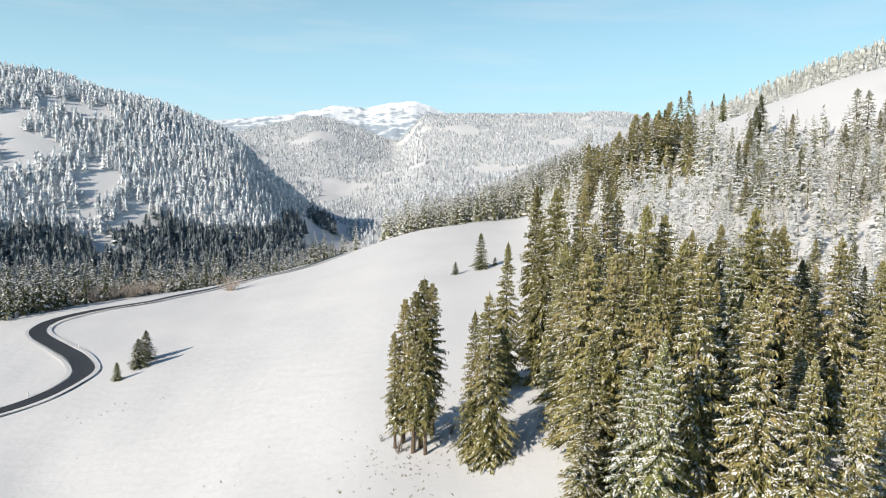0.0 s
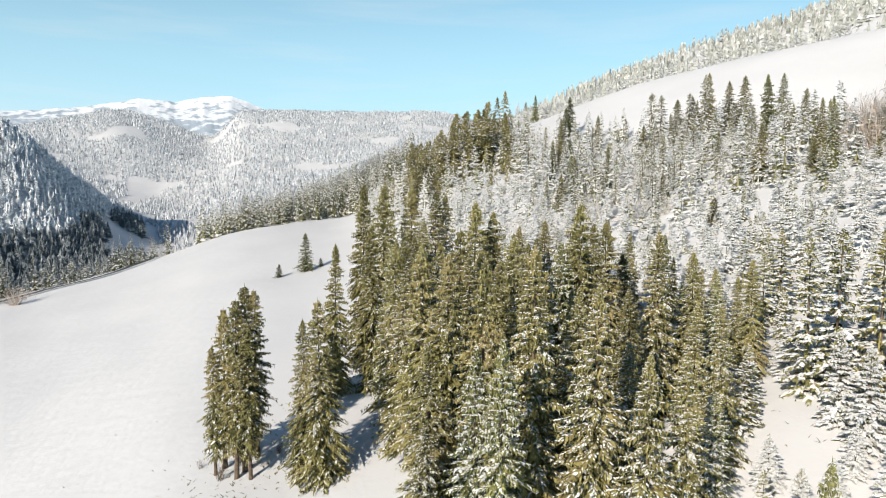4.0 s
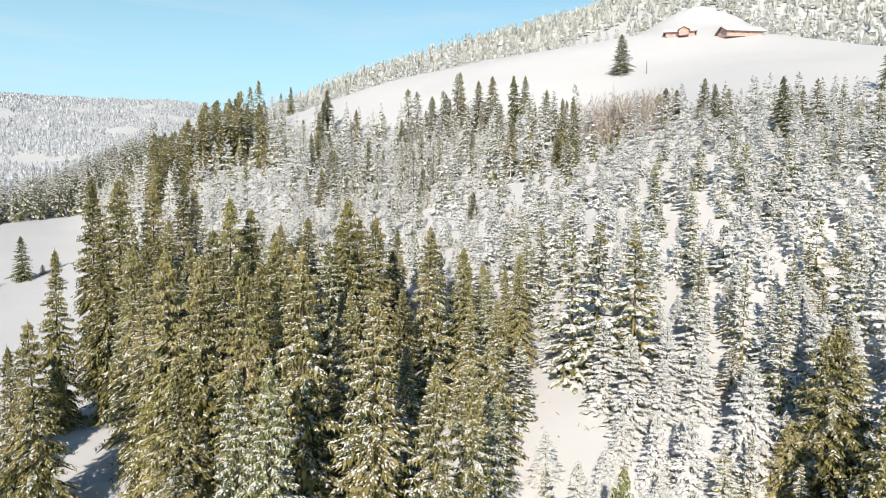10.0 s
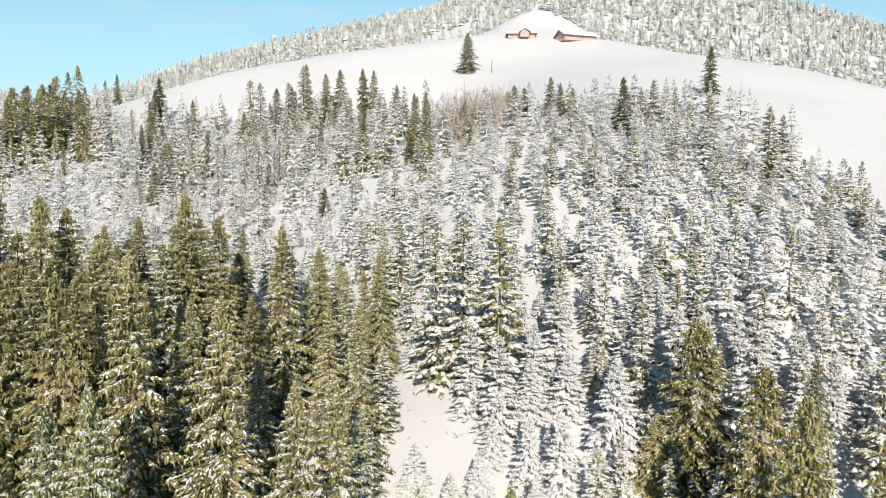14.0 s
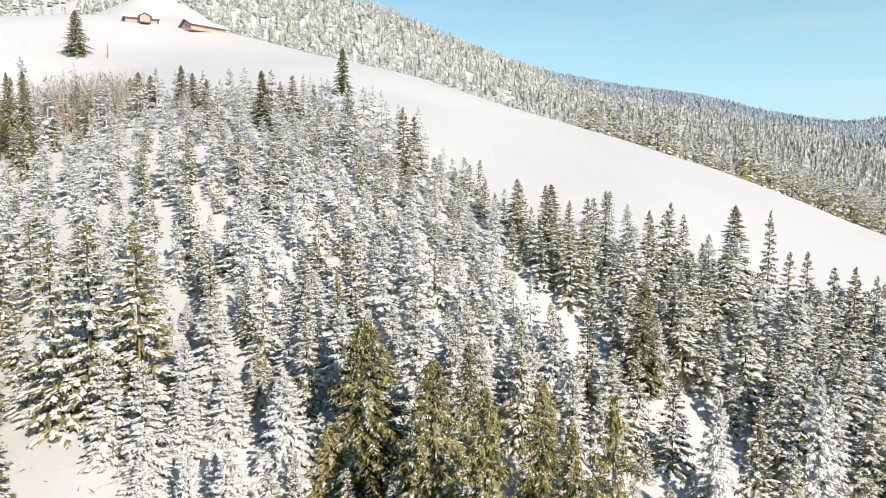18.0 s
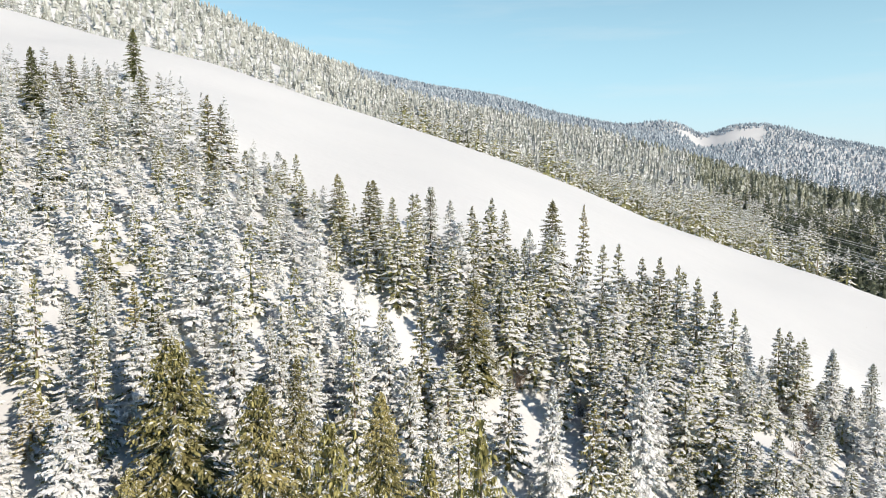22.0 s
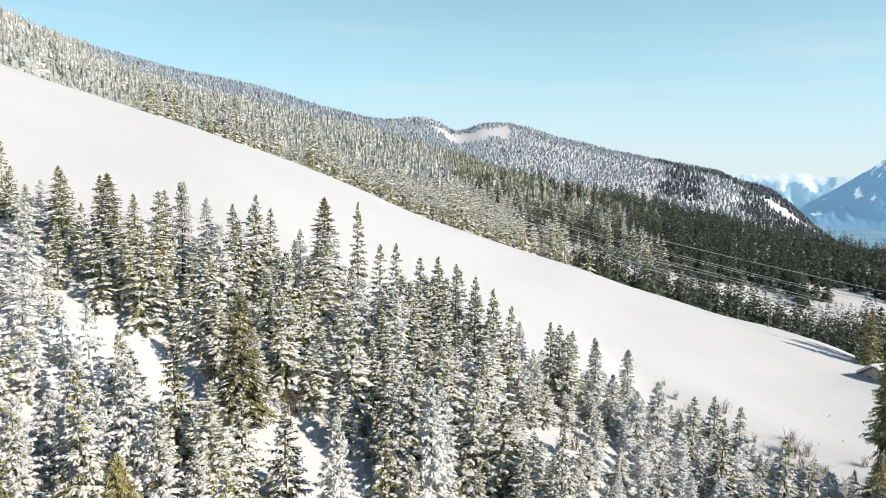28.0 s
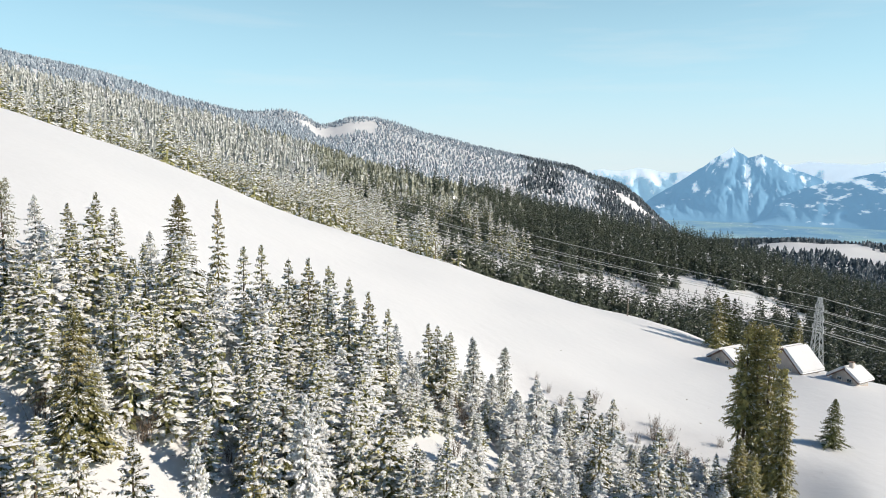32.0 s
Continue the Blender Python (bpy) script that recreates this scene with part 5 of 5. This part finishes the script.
def pylon(x, y, z, turn, H):
    root = new("pylon")
    root.matrix_basis = pose(x, y, z, 0, 0, turn)
    tagged(root, "grey steel lattice pylon standing in the snow", "pylon", "pylons of the power line")
    b0, b1 = 0.075 * H, 0.018 * H
    corner = lambda s, t, u: (s * (b0 + (b1 - b0) * u), t * (b0 + (b1 - b0) * u), -0.8 + (H + 0.8) * u)
    for s, t in ((-1, -1), (1, -1), (1, 1), (-1, 1)):
        bm = bmesh.new()
        bar_into(bm, corner(s, t, 0), corner(s, t, 1), 0.16)
        part("leg", bm, GALV, root)
    levels = [0, 0.16, 0.31, 0.44, 0.56, 0.67, 0.77, 0.86, 0.94, 1.0]
    bm = bmesh.new()
    for k in range(len(levels) - 1):
        ring = [(-1, -1), (1, -1), (1, 1), (-1, 1)]
        for q in range(4):
            p, r = ring[q], ring[(q + 1) % 4]
            bar_into(bm, corner(*p, levels[k]), corner(*r, levels[k + 1]), 0.09)
            bar_into(bm, corner(*r, levels[k]), corner(*p, levels[k + 1]), 0.09)
    tagged(part("bracing", bm, GALV, root), kind="stuff")
    for u, reach in ((0.62, 3.0), (0.76, 2.6), (0.89, 2.2)):
        for s in (-1, 1):
            bm = bmesh.new()
            for t in (-1, 1):
                bar_into(bm, corner(s, t, u), (s * reach, 0, H * u), 0.1)
                bar_into(bm, corner(s, t, u + 0.05), (s * reach, 0, H * u), 0.08)
            part("crossarm", bm, GALV, root)
        for s in (-1, 1):
            part("insulator", box_bm(s * reach - .08, s * reach + .08, -.08, .08, H * u - 1.0, H * u, 0.03), FRAME, root)
    return root.matrix_basis, H


PYLONS = [(60, -200, -6.0, 19.0, -30), (109.5, -146.0, 0.0, 18.5, -38), (260, -36.5, 0.0, 20.0, -50), (352, 105, 0.0, 20.0, -65)]
ends = [pylon(x, y, on_ground(x, y, lift), turn, H) for x, y, lift, H, turn in PYLONS]
WIRE = plain_material("wire_metal", (0.60, 0.60, 0.58), (0.78, 0.77, 0.74), 1.0, 0.5)
for (m0, H0), (m1, H1) in zip(ends[:-1], ends[1:]):
    spans = [((0, 0, 1.0), (0, 0, 1.0))]
    for u, reach in ((0.62, 3.0), (0.76, 2.6), (0.89, 2.2)):
        for s in (-1, 1):
            spans.append(((s * reach, -1.0, u), (s * reach, -1.0, u)))
    for (px, drop, u), _ in spans:
        a, b = m0 @ Vector((px, 0, H0 * u + (drop if drop else 0))), m1 @ Vector((px, 0, H1 * u + (drop if drop else 0)))
        cu = bpy.data.curves.new("power_cable", "CURVE")
        cu.dimensions, cu.bevel_depth, cu.bevel_resolution = "3D", 0.05, 1
        sp = cu.splines.new("POLY")
        n = 24
        sp.points.add(n)
        sag = 0.018 * (b - a).length
        for k in range(n + 1):
            t = k / n
            p = a.lerp(b, t)
            sp.points[k].co = (p.x, p.y, p.z - 4 * sag * t * (1 - t), 1)
        cu.materials.append(WIRE)
        tagged(new("power_cable", cu), "thin grey power cable hanging between the pylons", "cable", "cables of the power line")


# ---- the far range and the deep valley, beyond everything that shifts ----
# haze is painted in: bluish rock colours plus a glow of their own
def haze_material(name, hazed_rock, white, share, glow, size, snow_low, snow_high, streak=0.22):
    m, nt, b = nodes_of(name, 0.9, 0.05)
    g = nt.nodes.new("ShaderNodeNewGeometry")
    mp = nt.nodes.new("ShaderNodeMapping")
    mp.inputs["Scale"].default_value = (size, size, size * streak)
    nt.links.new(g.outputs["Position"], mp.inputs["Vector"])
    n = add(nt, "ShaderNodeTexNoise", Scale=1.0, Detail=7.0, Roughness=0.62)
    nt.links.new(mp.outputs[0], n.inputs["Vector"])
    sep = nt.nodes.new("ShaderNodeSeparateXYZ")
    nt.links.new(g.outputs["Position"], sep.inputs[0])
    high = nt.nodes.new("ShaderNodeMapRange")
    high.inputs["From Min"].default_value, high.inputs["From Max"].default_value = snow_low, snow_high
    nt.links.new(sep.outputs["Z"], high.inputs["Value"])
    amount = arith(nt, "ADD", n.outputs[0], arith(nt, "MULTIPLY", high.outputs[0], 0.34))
    c = mixed(nt, ramp(nt, amount, (share, grey(0)), (share + 0.10, grey(1))), hazed_rock, white)
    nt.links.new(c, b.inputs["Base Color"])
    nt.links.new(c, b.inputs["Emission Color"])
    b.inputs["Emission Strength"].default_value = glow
    return m


def range_of_peaks(name, label, profile, a0, a1, r_crest, r_foot, foot, material, seed, rough=1.0, columns=220, rows=30):
    """A mountain face from its crest line down to its foot; profile gives the crest's height in degrees along the bearing."""
    rng = np.random.RandomState(seed)
    a = np.linspace(a0, a1, columns)
    crest = np.tan(np.radians([profile(q) for q in a])) * r_crest
    crest = crest + rough * np.array([noise.fractal(Vector((p * 1.7, seed, 0.3)), 0.8, 2.2, 5) * 12 for p in a])
    u = np.linspace(0, 1, rows)[:, None]
    fall = u ** 0.85
    R = r_crest + (r_foot - r_crest) * u + 0 * a
    rib = np.array([[(noise.ridged_multi_fractal(Vector((p * 0.55 + seed, w * 1.3, seed * 0.7)), 0.9, 2.1, 6, 1.0, 2.0) - 1.0) * 95 for p in a] for w in u[:, 0]])
    R = R + rough * rib * np.sin(np.pi * u)
    Z = crest[None, :] * (1 - fall) + foot * fall + rough * rib * 0.12 * np.sin(np.pi * u) + EYE
    ang = np.radians(a)[None, :]
    v = np.stack([np.sin(ang) * R, np.cos(ang) * R, Z], -1).reshape(-1, 3)
    i, j = np.meshgrid(np.arange(rows - 1), np.arange(columns - 1), indexing="ij")
    p = i * columns + j
    quads = np.stack([p, p + columns, p + columns + 1, p + 1], -1).reshape(-1, 4)
    ob = new(name, mesh_from(name, v, np.concatenate([quads[:, [0, 1, 2]], quads[:, [0, 2, 3]]]), material, True))
    return tagged(ob, label, "mountain", kind="structure")


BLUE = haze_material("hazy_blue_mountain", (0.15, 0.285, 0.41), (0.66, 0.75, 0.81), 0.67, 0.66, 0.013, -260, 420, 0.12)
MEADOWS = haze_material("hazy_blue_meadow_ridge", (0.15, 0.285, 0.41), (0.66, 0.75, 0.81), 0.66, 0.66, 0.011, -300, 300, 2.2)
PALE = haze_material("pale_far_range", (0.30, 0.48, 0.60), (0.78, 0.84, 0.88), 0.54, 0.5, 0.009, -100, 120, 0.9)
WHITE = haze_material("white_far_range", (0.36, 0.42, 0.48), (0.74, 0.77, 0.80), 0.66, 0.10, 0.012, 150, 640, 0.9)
range_of_peaks("backdrop_peaks", "snowy peaks on the horizon, pale with painted haze", steps((132, -0.5), (135, -0.05), (136.3, -0.2), (138, 0.1), (140, -0.3), (141.5, -0.15), (146, -0.2), (149.7, 0.62), (151.8, 0.5), (153.5, 0.45), (155, 0.8), (160, 0.9), (170, 0.5)), 130, 172, 4850, 4700, -320, PALE, 31, 0.4)
range_of_peaks("backdrop_mountain", "pyramid mountain with snow gullies, blue with painted haze", steps((136.5, -4.2), (139, -2.1), (141.5, -0.5), (143.4, 0.9), (144.3, 1.5), (144.6, 1.75), (145.0, 1.35), (145.7, 0.95), (146.6, 1.15), (147.6, 0.75), (149.0, 0.05), (151.5, -0.9), (154, -2.4), (158, -4)), 136.5, 158, 4650, 4320, -300, BLUE, 32, 0.45)
range_of_peaks("backdrop_ridge", "wooded ridge with snowy meadows, blue with painted haze", steps((145.5, -4.6), (147.9, -2.0), (150, -1.1), (151.6, -0.75), (153, -0.35), (154.9, 0.1), (158, 0.5), (165, 0.9), (175, 0.6)), 145.5, 175, 4480, 4200, -300, MEADOWS, 33, 0.35)
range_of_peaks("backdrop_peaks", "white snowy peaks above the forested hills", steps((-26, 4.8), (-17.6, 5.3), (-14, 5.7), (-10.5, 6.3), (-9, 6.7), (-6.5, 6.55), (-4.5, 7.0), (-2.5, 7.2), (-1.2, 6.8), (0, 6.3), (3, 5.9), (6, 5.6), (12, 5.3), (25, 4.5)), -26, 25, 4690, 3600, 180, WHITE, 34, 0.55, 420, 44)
# valley floor with fields, its haze painted in as blue tones and a glow
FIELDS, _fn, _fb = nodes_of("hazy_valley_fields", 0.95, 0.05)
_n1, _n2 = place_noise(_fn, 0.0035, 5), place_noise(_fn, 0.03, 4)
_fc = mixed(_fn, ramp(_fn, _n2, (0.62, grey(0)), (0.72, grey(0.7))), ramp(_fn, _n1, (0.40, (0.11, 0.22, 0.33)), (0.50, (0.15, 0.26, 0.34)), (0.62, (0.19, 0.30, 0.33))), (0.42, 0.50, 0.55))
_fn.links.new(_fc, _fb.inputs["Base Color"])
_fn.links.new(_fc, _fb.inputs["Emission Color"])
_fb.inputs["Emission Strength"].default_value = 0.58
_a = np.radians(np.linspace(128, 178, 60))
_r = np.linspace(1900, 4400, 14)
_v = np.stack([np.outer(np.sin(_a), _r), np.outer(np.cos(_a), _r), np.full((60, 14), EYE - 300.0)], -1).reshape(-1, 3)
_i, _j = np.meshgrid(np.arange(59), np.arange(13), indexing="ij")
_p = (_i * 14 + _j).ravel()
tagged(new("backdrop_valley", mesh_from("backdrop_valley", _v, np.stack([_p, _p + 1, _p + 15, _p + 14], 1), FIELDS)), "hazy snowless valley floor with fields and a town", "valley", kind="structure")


# ---- bare shrubs ----
def shrub_mesh(seed, twigs, material, H=3.0, spread=1.2, thick=0.03):
    rng = np.random.RandomState(seed)
    s = Soup()
    for _ in range(twigs):
        a, lean = rng.uniform(0, 6.28), rng.uniform(0.05, 0.5)
        base = np.array([rng.normal(0, .25) * spread, rng.normal(0, .25) * spread, -0.1])
        L = H * rng.uniform(0.55, 1.05)
        d = np.array([math.cos(a) * lean * spread / 1.2, math.sin(a) * lean * spread / 1.2, 1.0])
        p = [base, base + d * L * 0.5, base + d * L + np.array([rng.normal(0, .12), rng.normal(0, .12), 0]) * L]
        w = thick * rng.uniform(0.7, 1.3)
        for q in range(2):
            o = np.array([math.cos(a + 1.57), math.sin(a + 1.57), 0]) * w * (1 - 0.4 * q)
            s.put([p[q] - o, p[q] + o, p[q + 1] + o * 0.5, p[q + 1] - o * 0.5], [(0, 1, 2), (0, 2, 3)])
        for q in range(5):
            t0 = p[1] + (p[2] - p[1]) * rng.uniform(-0.5, 0.9)
            e = t0 + np.array([rng.normal(0, .5), rng.normal(0, .5), rng.uniform(0.2, .9)]) * L * 0.28
            o = np.cross(e - t0, [0.3, 0.2, 1.0])
            o = o / (np.linalg.norm(o) + 1e-9) * w * 0.8
            s.put([t0 - o, t0 + o, e], [(0, 1, 2)])
    return s.mesh("twigs", material)


THICKET = plain_material("red_brown_twigs", (0.42, 0.345, 0.285), (0.62, 0.54, 0.47), 1.0)
FROSTY = plain_material("frosted_twigs", (0.62, 0.58, 0.55), (0.84, 0.83, 0.82), 1.4)


def shrubs(label, material, places, group, seed, H=3.0, twigs=34, spread=1.2, thick=0.03):
    kinds = [shrub_mesh(seed + q, twigs, material, H, spread, thick) for q in range(3)]
    for n, (x, y, k) in enumerate(places):
        ob = new("bare_shrub", kinds[n % 3])
        ob.matrix_basis = pose(x, y, on_ground(x, y), 0, 0, n * 73) @ Matrix.Diagonal((k, k, k, 1))
        tagged(ob, label, "shrub", group)


def around(seed, cx, cy, sx, sy, n, k0=0.8, k1=1.3):
    r = random.Random(seed)
    return [(cx + r.gauss(0, sx), cy + r.gauss(0, sy), r.uniform(k0, k1)) for _ in range(n)]


shrubs("bare red-brown thicket with fine twigs", THICKET, around(1, 99, 95, 5, 4, 22), "thicket on the slope", 300, 5.5, 46, 2.2, 0.05)
shrubs("bare frosted shrub with white twigs", FROSTY, around(2, 86, 145, 9, 10, 16) + around(3, 78, 120, 7, 7, 8) + around(12, 60, 128, 8, 9, 8), "frosted shrubs", 310, 4.2, 44, 2.2, 0.05)
shrubs("bare brown shrub on the snowy bank", TWIG, around(4, 79, -58, 5, 6, 16, 0.5, 1.0) + [(104.8 - 0.788 * 2.3 * k - 0.616 * (2 + 1.7 * (k % 4)), -55.7 - 0.616 * 2.3 * k + 0.788 * (2 + 1.7 * (k % 4)), 0.35 + 0.08 * (k % 5)) for k in range(16)] + around(5, 75, 8, 2.5, 3, 12, 0.5, 1.0) + around(6, 80, -20, 4, 4, 8, 0.5, 0.9) + around(7, -2, 78, 3, 3, 9, 0.3, 0.6), "bare shrubs", 320, 3.4, 36, 1.5, 0.03)
shrubs("bare brown valley tree without leaves", THICKET, around(8, -105, 640, 26, 30, 20, 0.8, 1.3) + around(9, -70, 560, 16, 30, 12, 0.8, 1.2) + around(10, -125, 268, 16, 5, 10, 0.4, 0.6), "bare trees in the valley", 330, 11, 60, 5.5, 0.22)

# dry grass and windfall sticking out of the snow
rg = np.random.RandomState(77)
tufts = Soup()
for cx, cy, sx, sy, n in ((-3, 74, 4, 4.5, 170), (1.5, 86, 3, 5, 120), (-28, 78, 16, 10, 45), (-62, 130, 5, 4, 30), (-45, 100, 22, 14, 15), (75, 10, 4, 5, 120), (78, -48, 8, 12, 160), (100, 92, 6, 4, 60), (105, -70, 18, 16, 10), (42, 46, 4, 4, 60), (98, 205, 8, 3, 30)):
    for _ in range(n):
        x, y = rg.normal(cx, sx), rg.normal(cy, sy)
        z = on_ground(x, y) - 0.03
        a, L = rg.uniform(0, 6.28), rg.uniform(0.15, 0.7)
        for q in range(3):
            b = a + rg.uniform(-.9, .9)
            e = np.array([x + math.cos(b) * L * 0.8, y + math.sin(b) * L * 0.8, z + L * rg.uniform(0.15, 0.7)])
            o = np.array([-math.sin(b), math.cos(b), 0]) * 0.06
            tufts.put([np.array([x, y, z]) - o, np.array([x, y, z]) + o, e], [(0, 1, 2)])
GRASS = plain_material("dry_grass", (0.10, 0.085, 0.04), (0.30, 0.24, 0.12), 2.0)
tagged(new("dry_grass", tufts.mesh("dry_grass", GRASS)), "dry brown grass and twigs sticking out of the snow", "grass", kind="stuff")
